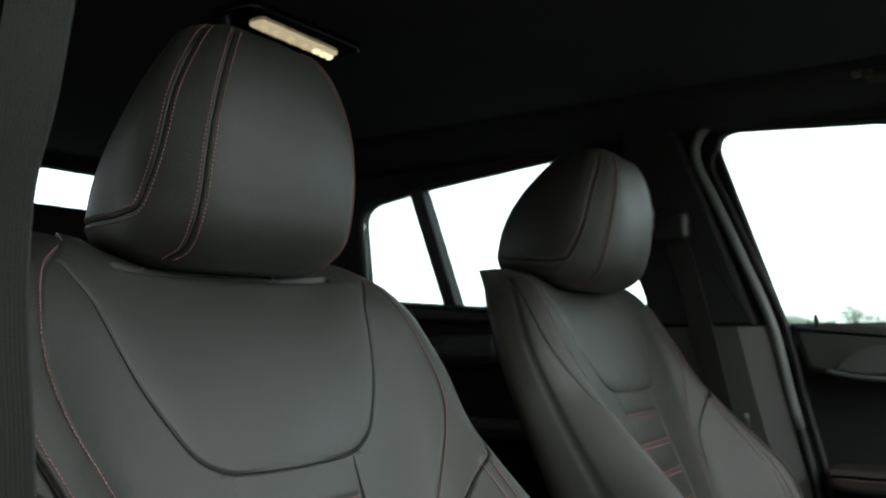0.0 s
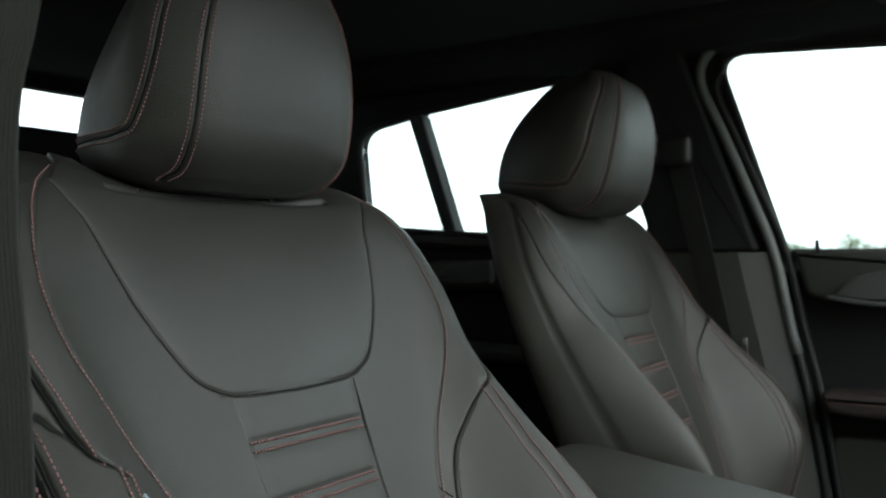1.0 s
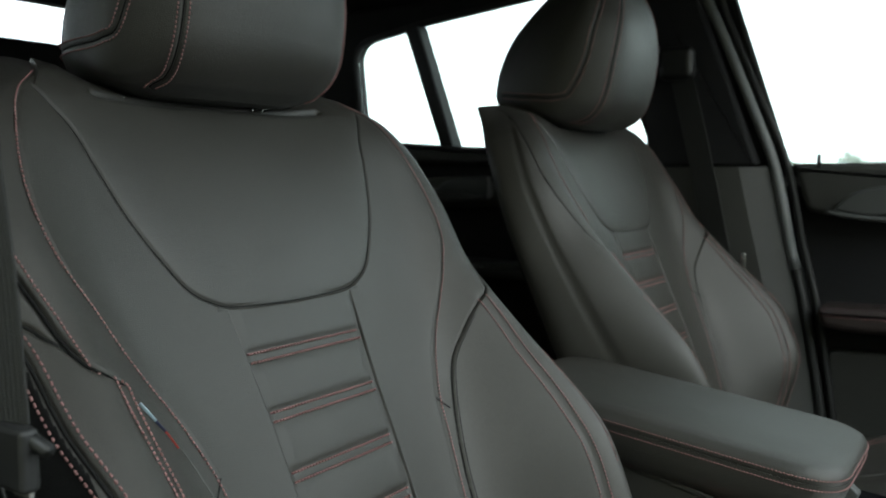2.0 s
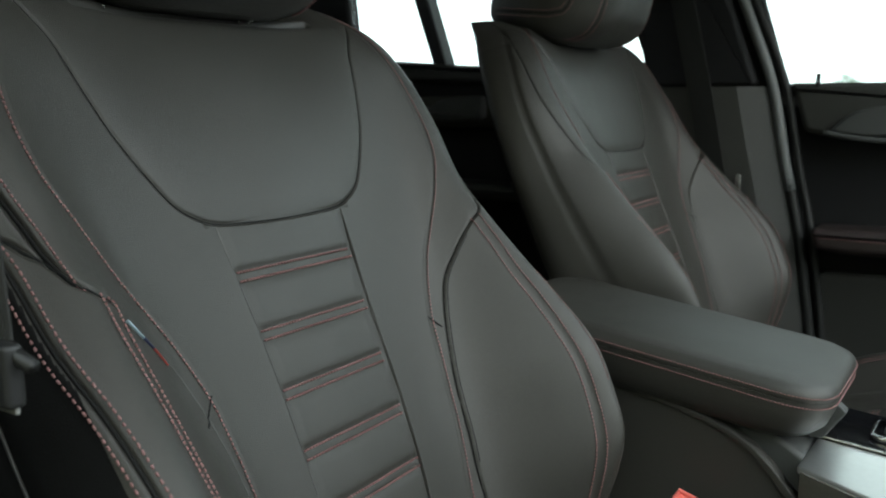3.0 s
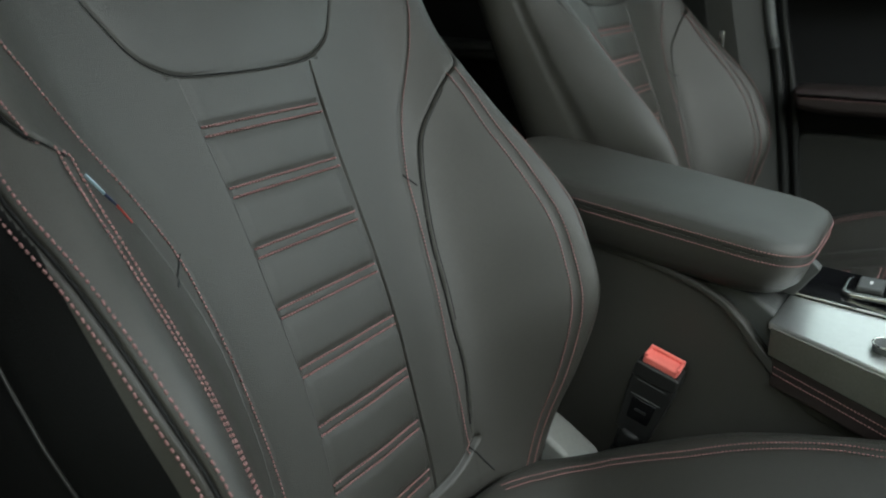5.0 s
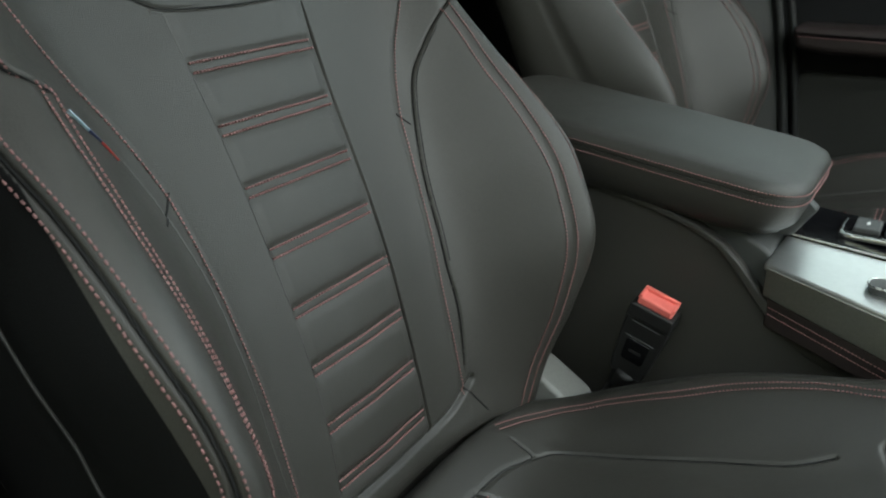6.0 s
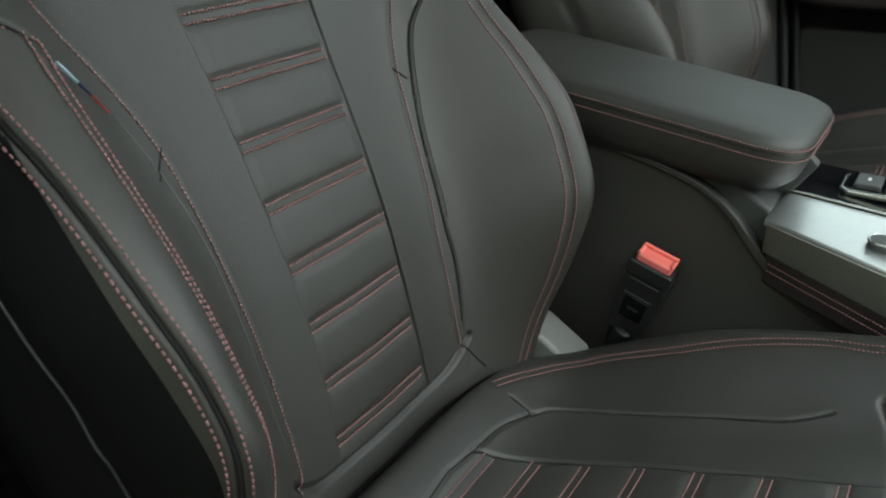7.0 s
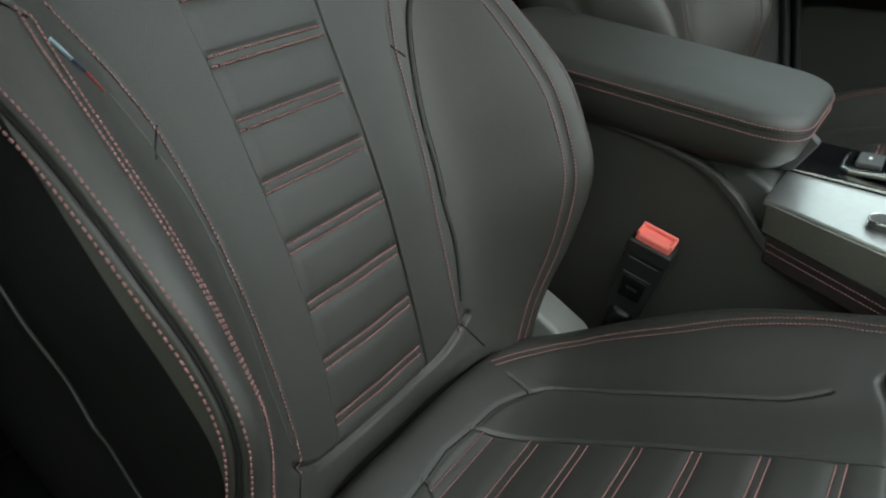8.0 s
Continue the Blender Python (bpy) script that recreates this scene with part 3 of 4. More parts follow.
def build_cushion(ob):
    s_half = np.r_[np.linspace(0, 1.3, 56)[:-1], np.linspace(1.3, 3.4, 110)[:-1], np.linspace(3.4, 6, 20)]
    s = np.r_[-s_half[:0:-1], s_half]
    S, V = np.meshgrid(s, np.linspace(-.03, .525, 300))
    P = cushion_surface(S, V)
    nor = sheet_normals(P, (0, 0, 1))
    mid = len(s_half) - 1
    H, SH, VH = P[:, mid:], np.abs(S[:, mid:]), V[:, mid:]
    disp = np.zeros(SH.shape)
    def groove(curve, depth, width):
        d = nearest(H, seam_points(cushion_surface, curve, 90))
        return -depth * np.exp(-(d / width) ** 2), d
    edge = np.interp(VH, [c[1] for c in CU_INSERT], [c[0] for c in CU_INSERT])
    inside = (SH < edge) & (VH > .046) & (VH < .345)
    pad = np.zeros(SH.shape)
    for k in CU_STRIPES:
        dv = VH - k
        pad += -.0018 / (1 + (dv / .0080) ** 4) - .0008 * np.exp(-((np.abs(dv) - .0035) / .0011) ** 2)
    disp += np.where(inside, pad * np.clip((edge - SH) / .08, 0, 1), 0)
    disp += groove(CU_INSERT, .0022, .0022)[0] + groove(CU_CROSS, .0020, .0020)[0] + groove(CU_TUCK, .0020, .0016)[0] + groove(CU_WELT, .0012, .0045)[0] + groove(CU_GAP, .0130, .0045)[0]
    g, d = groove(CU_PIPING, .0030, .0015)
    disp += g + np.clip((SH - 1.75) / .15, 0, 1) * np.clip((VH - .03) / .04, 0, 1) * np.clip((.34 - VH) / .07, 0, 1) * .0022 * np.exp(-d / .018)
    full = np.concatenate([disp[:, :0:-1], disp], 1)
    plain = P
    P = P + nor * full[..., None]
    on = Relief(plain, P)
    sc = (np.abs(S[:-1, :-1]) + np.abs(S[1:, 1:])) / 2
    vc = (V[:-1, :-1] + V[1:, 1:]) / 2
    left = (S[:-1, :-1] + S[1:, 1:]) < 0
    ins = np.interp(vc, [c[1] for c in CU_INSERT], [c[0] for c in CU_INSERT])
    pip = np.interp(vc, [c[1] for c in CU_PIPING], [c[0] for c in CU_PIPING])
    lab = np.zeros(sc.shape, int)
    lab = np.where(sc < 3.4, np.where(left, 1, 2), lab)
    lab = np.where(sc < pip, 3, lab)
    lab = np.where((sc < ins) & (vc > .046) & (vc < .345), 4, lab)
    lab = np.where((vc < np.interp(sc, [c[0] for c in CU_CROSS], [c[1] for c in CU_CROSS])) & (sc < 1.67), 5, lab)
    # The cushion's sides take the leather with shade in its colour.
    cut_sheet(ob, P, lab, ["cushion_side", "cushion_bolster", "cushion_bolster", "cushion_top", "cushion_insert", "cushion_rear"], {"cushion_side": LEATHER_SHADED},
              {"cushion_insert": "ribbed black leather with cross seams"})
    for k in CU_STRIPES:
        e = np.interp(k, [c[1] for c in CU_INSERT], [c[0] for c in CU_INSERT]) * .97
        for off in (-.0035, .0035):
            stitches(ob, on(side_points(cushion_surface, [(x, k + off) for x in np.linspace(-e, e, 5)], 0, lift=.0008, towards=(0, 0, 1))), .0032, .0024, .0008, mirror=False)
    for off in (-.0033, .0033):
        stitches(ob, on(side_points(cushion_surface, CU_WELT, off, 200, .0005, (0, 0, 1))))
    for curve, r in ((CU_PIPING, .0008), (CU_CROSS, .0007), (CU_TUCK, .0008), (CU_INSERT, .0006)):
        pts = on(side_points(cushion_surface, curve, 0, 110, .0, (0, 0, 1)))
        for sign in (1, -1):
            part("seam_welt", tube(pts * np.array([sign, 1, 1]), r, 5), PIPING, ob)


# Seams of the headrest's half, as (s, h)
HEAD_FRONT = [(.80, 1.428), (1.00, 1.407), (1.19, 1.379), (1.34, 1.345), (1.42, 1.314), (1.46, 1.279), (1.51, 1.255), (1.68, 1.235), (2.23, 1.226)]
HEAD_SIDE = [(1.84, 1.428), (1.98, 1.410), (2.25, 1.368), (2.32, 1.331), (2.41, 1.301), (2.59, 1.273), (2.80, 1.267), (3.06, 1.264), (3.6, 1.264), (4.4, 1.265)]


def build_headrest(ob):
    s_half = np.r_[np.linspace(0, 3, 220)[:-1], np.linspace(3, 6, 60)]
    s = np.r_[-s_half[:0:-1], s_half]
    S, V = np.meshgrid(s, np.linspace(1.220, 1.438, 260))
    P = headrest_surface(S, V)
    nor = sheet_normals(P, (0, -1, 0))
    mid = len(s_half) - 1
    H = P[:, mid:]
    disp = np.zeros(H.shape[:2])
    for curve, depth in ((HEAD_FRONT, .0013), (HEAD_SIDE, .0011)):
        d = nearest(H, seam_points(headrest_surface, curve, 90))
        disp += -depth * np.exp(-(d / .0013) ** 2)
    full = np.concatenate([disp[:, :0:-1], disp], 1)
    plain = P
    P = P + nor * full[..., None]
    on = Relief(plain, P)
    head = new("headrest")
    head.parent = ob
    sc = (np.abs(S[:-1, :-1]) + np.abs(S[1:, 1:])) / 2
    vc = (V[:-1, :-1] + V[1:, 1:]) / 2
    left = (S[:-1, :-1] + S[1:, 1:]) < 0
    fr, sd = seam_at(HEAD_FRONT, np.clip(vc, 1.230, 1.425)), seam_at(HEAD_SIDE[:7], np.clip(vc, 1.264, 1.425))
    lab = np.zeros(sc.shape, int)
    lab = np.where(sc < 4.4, np.where(left, 1, 2), lab)
    lab = np.where((sc < sd) | ((vc < 1.263) & (sc < 4.4)), np.where(left, 3, 4), lab)
    lab = np.where((sc < fr) & (vc > 1.232), 5, lab)
    cut_sheet(head, P, lab, ["headrest_rear", "headrest_cheek", "headrest_cheek", "headrest_band", "headrest_band", "headrest_face"], {}, {})
    for row, nz in ((P[-1], 1), (P[0], -1)):
        bm = bmesh.new()
        loop = [bm.verts.new(q) for q in row[:-1:3]]
        top = bm.verts.new(row.mean(0) + np.array([0, 0, .002 * nz]))
        for i in range(len(loop)):
            bm.faces.new((loop[i], loop[(i + 1) % len(loop)], top))
        part("headrest_cap", bm, LEATHER, head)
    for curve in (HEAD_FRONT, HEAD_SIDE):
        for off in (-.0042, .0042):
            stitches(head, on(side_points(headrest_surface, curve, off, 200, .0008, (1, -.6, 0))), radius=.00066)
        pts = on(side_points(headrest_surface, curve, 0, 110, .0, (1, -.6, 0)))
        for sign in (1, -1):
            part("seam_welt", tube(pts * np.array([sign, 1, 1]), .0008, 5), PIPING, head)
    for x in (-.062, .062):
        part("headrest_post", tube([(x, .105, 1.10), (x, .098, 1.18), (x, .092, 1.28)], .007, 12), CHROME, head, "chrome post")
    return head


def slot_plate(ob):
    """The dark slot under the headrest with its post guides and their pins."""
    for sign in (1, -1):
        part("post_slot", tube(side_points(back_surface, POST_SLOT, 0, 50, -.0030) * np.array([sign, 1, 1]), .0024, 6), GLOSS_BLACK, ob, "black slot under the headrest")
        part("slot_lip", tube(side_points(back_surface, [(q[0], q[1] - .004) for q in POST_SLOT], 0, 50, .0002) * np.array([sign, 1, 1]), .0007, 6), SHELL_RIM, ob)
    for s in (-1.12, .45, .59):
        p = side_points(back_surface, [(s - .01, .1815), (s, .1815), (s + .01, .1815)], 0, 3, .0025)
        part("guide_pin", tube([p[0], p[1], p[2]], .0014, 8), CHROME, ob, "bright metal pin")


def build_seat():
    ob = thing("front_seat", "black leather sport seat with red-brown stitching, beside the centre console", "car seat", (0, 0, 0), "front seats")
    build_backrest(ob)
    build_cushion(ob)
    build_headrest(ob)
    slot_plate(ob)
    part("seat_base", box((.46, .44, .16), (0, -.36, .50), .03), PLASTIC, ob)
    for x in (-.20, .20):
        part("seat_rail", box((.05, .62, .06), (x, -.34, .395), .008), PLASTIC, ob)
    # hinge covers at the foot of the backrest
    for x in (-.242, .242):
        part("hinge_cover", prism(rounded([(-.122, .708), (-.152, .700), (-.200, .670), (-.204, .575), (-.076, .575), (-.081, .658)], .010), "x", x - .024, x + .024, .006), HINGE_GREY, ob, "pale grey plastic hinge cover")
    # woven tag in three colours in the fold of the outer bolster
    a = side_points(back_surface, [(2.70, -.0570), (2.60, -.0630), (2.52, -.0675), (2.32, -.0770), (2.20, -.0870)], .0005, 31, .0016) * np.array([-1, 1, 1])
    for k, (lo, hi, mat) in enumerate(((0, 12, TAG_PALE), (11, 21, TAG_BLUE), (20, 30, TAG_RED))):
        bm = bmesh.new()
        rows = [[bm.verts.new(Vector(a[i]) + Vector(o) * (1 - .018 * i)) for o in ((0, 0, 0), (.0004, -.0018, .0014), (.0010, -.0016, .0018), (.0008, .0004, .0003))] for i in range(lo, hi + 1)]
        for A, B in zip(rows, rows[1:]):
            for j in range(4):
                bm.faces.new((A[j], A[(j + 1) % 4], B[(j + 1) % 4], B[j]))
        bm.faces.new(rows[0])
        bm.faces.new(rows[-1][::-1])
        part("fabric_tag", bm, mat, ob, ("pale blue", "dark blue", "red")[k] + " woven tag")
    return ob


near_seat = build_seat()
far_seat = copy_thing(near_seat, Matrix.Translation((.757, .013, .015)) @ Matrix.Diagonal((-1, 1, 1, 1)))
for piece in [q for q in far_seat.children if q.name.startswith("fabric_tag")]:
    bpy.data.objects.remove(piece)
for piece in [q for q in far_seat.children if q.name.startswith("headrest") and not q.data]:
    # its headrest is larger and tipped forward
    piece.matrix_local = Matrix.Translation((0, .10, 1.246)) @ Matrix.Rotation(radians(6), 4, "X") @ Matrix.Diagonal((1, 1.12, 1.07, 1)) @ Matrix.Translation((0, -.10, -1.246))
tagged(far_seat, "black leather sport seat with red-brown stitching beside the far door")


# ---- centre console ----
def build_console():
    ob = thing("centre_console", "black plastic centre console with brushed aluminium and gloss black trim", "console", (.378, -.4, .35))
    ob.location = (0, 0, 0)
    side = [(.10, .893), (-.06, .889), (-.165, .880), (-.229, .869), (-.276, .855), (-.308, .836), (-.339, .803), (-.363, .780), (-.391, .760), (-.46, .744), (-.70, .728), (-1.0, .72)]
    smooth_side = [tuple(q) for q in catmull(side, 46)]
    outline = smooth_side + [(-1.0, .36), (.10, .36)]
    for x0, x1 in ((.300, .318), (.438, .456)):
        part("side_panel", prism(outline, "x", x0, x1, .006, 4), PLASTIC, ob, "soft black plastic side panel")
    # raised rim along the upper edge of the side panel
    edge = np.array(smooth_side[2:-4])
    run = np.gradient(edge, axis=0)
    run /= np.linalg.norm(run, axis=1, keepdims=True)
    low = edge + np.stack([-run[:, 1], run[:, 0]], 1) * np.interp(np.arange(len(edge)), [0, 14, 24, len(edge)], [.004, .006, .017, .020])[:, None]
    part("panel_rim", prism([tuple(q) for q in edge - np.stack([-run[:, 1], run[:, 0]], 1) * .0006] + [tuple(q) for q in low[::-1]], "x", .2965, .3005, .0018), PLASTIC, ob, "raised plastic rim")
    core = [(q[0], q[1] - .012) for q in smooth_side if q[0] > -.30] + [(-.33, .826), (-1.0, .72), (-1.0, .36), (.10, .36)]
    part("console_body", prism(core, "x", .3185, .4375, .004), PLASTIC, ob)
    # bridge between the side panel and the trim
    part("trim_bridge", prism(rounded([(-.250, .862), (-.300, .862), (-.345, .836), (-.352, .80), (-.30, .78), (-.25, .80)], .008), "x", .312, .444, .006), PLASTIC_GREY, ob)
    def strip(name, rear, front, y0, y1, mat, label, bevel=.002, slant=0.0):
        bm = bmesh.new()
        A = [bm.verts.new((x, y0 + slant * (x - rear[0][0]), z)) for x, z in rear]
        B = [bm.verts.new((x, y1, z)) for x, z in front]
        n = len(A)
        bm.faces.new(A)
        bm.faces.new(B[::-1])
        for i in range(n):
            bm.faces.new((A[i], B[i], B[(i + 1) % n], A[(i + 1) % n]))
        bmesh.ops.recalc_face_normals(bm, faces=bm.faces)
        bmesh.ops.bevel(bm, geom=bm.edges[:], offset=bevel, segments=3, affect="EDGES", profile=.5)
        return part(name, bm, mat, ob, label)
    strip("trim_top", [(.296, .826), (.297, .8325), (.358, .8405), (.358, .822)], [(.216, .790), (.217, .7985), (.358, .8180), (.358, .800)], -.341, -.62, ALU, "brushed aluminium trim", .0016, -.10)
    strip("trim_side", [(.2945, .801), (.2945, .8285), (.300, .8295), (.304, .801)], [(.2145, .748), (.2145, .7945), (.220, .7955), (.224, .748)], -.344, -.62, KNURL, "knurled aluminium trim edge", .0010)
    strip("leather_strip", [(.297, .770), (.2965, .7995), (.306, .8005), (.308, .766)], [(.217, .718), (.2165, .7465), (.226, .7475), (.228, .710)], -.348, -.62, LEATHER_DARK, "dark leather strip with double seam", .002)
    for dz in (.0095, .0165):
        stitches(ob, [(.2958 - .080 * t, -.350 - .27 * t, .7995 - .053 * t - dz) for t in np.linspace(0, 1, 60)], mirror=False)
    strip("control_panel", [(.3605, .826), (.3605, .8410), (.466, .8410), (.466, .826)], [(.3605, .804), (.3605, .8190), (.466, .8190), (.466, .804)], -.346, -.62, GLOSS_BLACK, "gloss black control panel", .002)
    # chrome line beside the gloss panel
    part("chrome_line", tube([(.3592, -.350, .8422), (.3592, -.62, .8200)], .0012, 8), CHROME, ob)
    # switch bezel with two buttons
    bz = part("switch_bezel", prism(rounded([(.386, -.388), (.440, -.388), (.440, -.520), (.386, -.520)], .012), "z", .8365, .8425, .002), CHROME, ob, "satin chrome switch bezel")
    part("bezel_well", prism(rounded([(.389, -.391), (.437, -.391), (.437, -.517), (.389, -.517)], .010), "z", .8370, .8432, .001), GLOSS_BLACK, bz)
    for y in (-.412, -.440, -.470):
        b = part("button", box((.036, .024, .006), (.413, y, .8445), .002), PLASTIC_GREY, bz, "grey push button")
        part("button_mark", box((.008, .003, .0006), (.413, y, .8478), .0002), MARK, b)
    ring = part("drive_button", prism(rounded([(.292, -.428), (.318, -.428), (.318, -.480), (.292, -.480)], .012), "z", .822, .8315, .0015), PLASTIC_GREY, ob, "grey oval button with chrome rim")
    part("button_rim", tube([(x, y, .8310) for x, y in rounded([(.292, -.428), (.318, -.428), (.318, -.480), (.292, -.480)], .012)], .0012, 6, True), CHROME, ring)
    # bracket of the armrest's lid
    part("lid_bracket", prism(rounded([(-.336, .842), (-.352, .842), (-.372, .872), (-.362, .880), (-.345, .862)], .003), "x", .352, .366, .002), PLASTIC_GREY, ob, "small grey lid bracket")
    return ob


def build_armrest():
    ob = thing("armrest", "black leather padded armrest with red-brown seam on the console", "armrest")
    tip = Matrix.Translation((0, -.11, .935)) @ Matrix.Rotation(radians(7.4), 4, "X") @ Matrix.Translation((0, .11, -.935))
    def placed(bm):
        bmesh.ops.transform(bm, matrix=tip, verts=bm.verts)
        return bm
    def ring(w0, w1, y0, y1, r, n=10):
        return rounded([(.381 - w0, y0), (.381 + w0, y0), (.381 + w1, y1), (.381 - w1, y1)], [r * 1.1, r * 1.1, r, r], n)
    def loft(levels):
        bm = bmesh.new()
        rows = [[bm.verts.new((x, y, z)) for x, y in ring(w0, w1, y0, y1, r)] for w0, w1, y0, y1, r, z in levels]
        for A, B in zip(rows, rows[1:]):
            for i in range(len(A)):
                bm.faces.new((A[i], A[(i + 1) % len(A)], B[(i + 1) % len(A)], B[i]))
        for cap in (bm.faces.new(rows[0]), bm.faces.new(rows[-1][::-1])):
            for e in cap.edges:
                e.smooth = False
        return placed(bm)
    part("armrest_top", loft([(.0931, .0931, -.0205, -.3695, .050, .9243), (.0935, .0935, -.020, -.370, .050, .9262), (.0932, .0932, -.021, -.370, .050, .9300), (.0905, .0905, -.024, -.367, .048, .9352),
                              (.0850, .085, -.029, -.361, .045, .9382), (.073, .073, -.040, -.348, .040, .9400), (.045, .045, -.063, -.32, .032, .9410), (.015, .015, -.103, -.27, .012, .9414)]), LEATHER, ob, "padded black leather")
    part("armrest_base", loft([(.072, .068, -.038, -.330, .040, .8790), (.080, .077, -.031, -.343, .044, .8805), (.087, .086, -.025, -.355, .046, .8860), (.0920, .0920, -.022, -.365, .048, .897), (.0935, .0935, -.020, -.369, .050, .912), (.0932, .0932, -.0205, -.3692, .050, .9238)]), LEATHER, ob, "black leather side")
    def rail(off, z):
        return [tip @ Vector((x, y, z)) for x, y in ring(.0930 + off, .0930 + off, -.020 + off, -.370 - off, .050)]
    part("seam_welt", tube(rail(-.0010, .9240), .0009, 6, True), PIPING, ob)
    for z in (.9192, .9288):
        pts = rail(.0004, z)
        stitches(ob, [tuple(q) for q in pts + pts[:1]], mirror=False)
    return ob


def build_buckle():
    ob = thing("seat_belt_buckle", "black seat belt buckle with red release button, between seat and console", "seat belt")
    m = Matrix.Translation((.276, -.2405, .732)) @ Matrix.Rotation(radians(17), 4, "X") @ Matrix.Rotation(radians(-6), 4, "Y")
    def put(bm):
        bmesh.ops.transform(bm, matrix=m, verts=bm.verts)
        return bm
    part("buckle_body", put(prism(rounded([(-.021, .046), (-.0225, .020), (-.018, -.040), (.018, -.040), (.0225, .020), (.021, .046)], .006), "x", -.011, .011, .003)), BUCKLE_BLACK, ob, "black plastic")
    pan = part("recessed_panel", put(prism(rounded([(-.0125, .006), (-.0115, -.020), (.0115, -.020), (.0125, .006)], .003), "x", -.0117, -.0105, .0006)), GLOSS_BLACK, ob)
    part("moulded_mark", put(box((.0008, .012, .003), (-.0120, 0, -.007), .0003)), BUCKLE_BLACK, pan)
    part("buckle_collar", put(prism(rounded([(-.0222, .046), (-.0232, .030), (.0232, .030), (.0222, .046)], .003), "x", -.0122, .0122, .002)), BUCKLE_BLACK, ob)
    b = part("release_button", put(box((.0165, .036, .012), (0, 0, .0475), .0025)), RED, ob, "red plastic release button")
    part("button_lip", put(box((.0040, .037, .007), (.0085, 0, .0535), .0012)), RED, b)
    for y in (-.0168, .0168):
        part("button_cheek", put(box((.0150, .0036, .0050), (0, y, .0530), .0012)), RED, b)
    for z in (.0265, .0085):
        part("moulded_ridge", put(box((.0012, .030, .0012), (-.0114, 0, z), .0004)), PLASTIC_GREY, ob)
    part("buckle_stalk", put(tube([(0, 0, -.038), (0, .004, -.060), (0, .014, -.110), (0, .03, -.20)], .0085, 12)), BUCKLE_BLACK, ob)
    part("stalk_boot", put(tube([(0, 0, -.036), (0, .001, -.044), (0, .004, -.056), (0, .006, -.064)], [.014, .0135, .011, .009], 14)), RUBBER, ob)
    return ob


build_console()
build_armrest()
buckle = build_buckle()


# ---- near belt ----
def ribbon(points, across, thick=.0014, ribs=15):
    """A woven belt along points, with fine ribs along it; across: half its width as vectors."""
    bm = bmesh.new()
    rows = []
    for i, p in enumerate(points):
        p = Vector(p)
        a = Vector(across[i])
        t = Vector(points[min(i + 1, len(points) - 1)]) - Vector(points[max(i - 1, 0)])
        n = t.cross(a).normalized() * thick * .5
        steps = [1 - k / ribs for k in range(2 * ribs + 1)]
        front = [p + a * k + n * (1.35 if j % 2 else .75) for j, k in enumerate(steps)]
        rows.append([bm.verts.new(q) for q in front] + [bm.verts.new(p - a - n), bm.verts.new(p + a - n)])
    m = len(rows[0])
    for A, B in zip(rows, rows[1:]):
        for j in range(m):
            bm.faces.new((A[j], A[(j + 1) % m], B[(j + 1) % m], B[j]))
    bm.faces.new(rows[0])
    bm.faces.new(rows[-1][::-1])
    return bm


def build_near_belt():
    ob = thing("seat_belt", "dark grey woven seat belt hanging beside the seat", "seat belt")
    path = catmull([(-.305, -.160, 1.52), (-.302, -.116, 1.36), (-.300, -.096, 1.29), (-.299, -.079, 1.25), (-.298, -.074, 1.21), (-.298, -.077, 1.17), (-.298, -.085, 1.12), (-.298, -.090, 1.055)], 40)
    part("webbing", ribbon([tuple(p) for p in path], [(.004, -.0235, 0)] * 40), BELT, ob, "woven grey webbing", smooth=False)
    part("belt_tongue", box((.010, .050, .030), (-.298, -.096, 1.040), .003), BUCKLE_BLACK, ob, "black belt tongue")
    part("tongue_plate", box((.0025, .014, .016), (-.297, -.112, 1.030), .0010), HINGE_GREY, ob, "grey latch plate")
    part("tongue_loop", tube([(-.297, -.104, 1.052), (-.296, -.116, 1.050), (-.295, -.130, 1.0455)], .0036, 8), BUCKLE_BLACK, ob)
    return ob


build_near_belt()


# ---- car shell ----
def holed_plate(outer, holes, axis, lo, hi):
    """A plate with openings; outlines are pairs of the two other axes."""
    bm = bmesh.new()
    k = "xyz".index(axis)
    def at(a, b):
        q = [a, b]
        q.insert(k, lo)
        return q
    edges = []
    for ring in (outer, *holes):
        vs = [bm.verts.new(at(a, b)) for a, b in ring]
        edges += [bm.edges.new((vs[i], vs[(i + 1) % len(vs)])) for i in range(len(vs))]
    bmesh.ops.triangle_fill(bm, use_beauty=True, use_dissolve=False, edges=edges)
    faces = bm.faces[:]
    ext = bmesh.ops.extrude_face_region(bm, geom=faces)
    move = [0, 0, 0]
    move[k] = hi - lo
    bmesh.ops.translate(bm, vec=move, verts=[g for g in ext["geom"] if isinstance(g, bmesh.types.BMVert)])
    return bm


FRONT_WINDOW = rounded([(-.141, 1.178), (-.016, 1.552), (-.316, 1.531), (-.70, 1.46), (-1.15, 1.178)], [.012, .055, .03, .05, .03], 8)
REAR_WINDOW = rounded([(.104, 1.218), (.225, 1.545), (.358, 1.533), (.647, 1.504), (.836, 1.474), (.812, 1.246), (.50, 1.225)], [.02, .07, .02, .02, .050, .05, .02], 8)
REAR_GLASS = rounded([(.02, 1.478), (.02, 1.568), (.93, 1.568), (.93, 1.478)], .02)

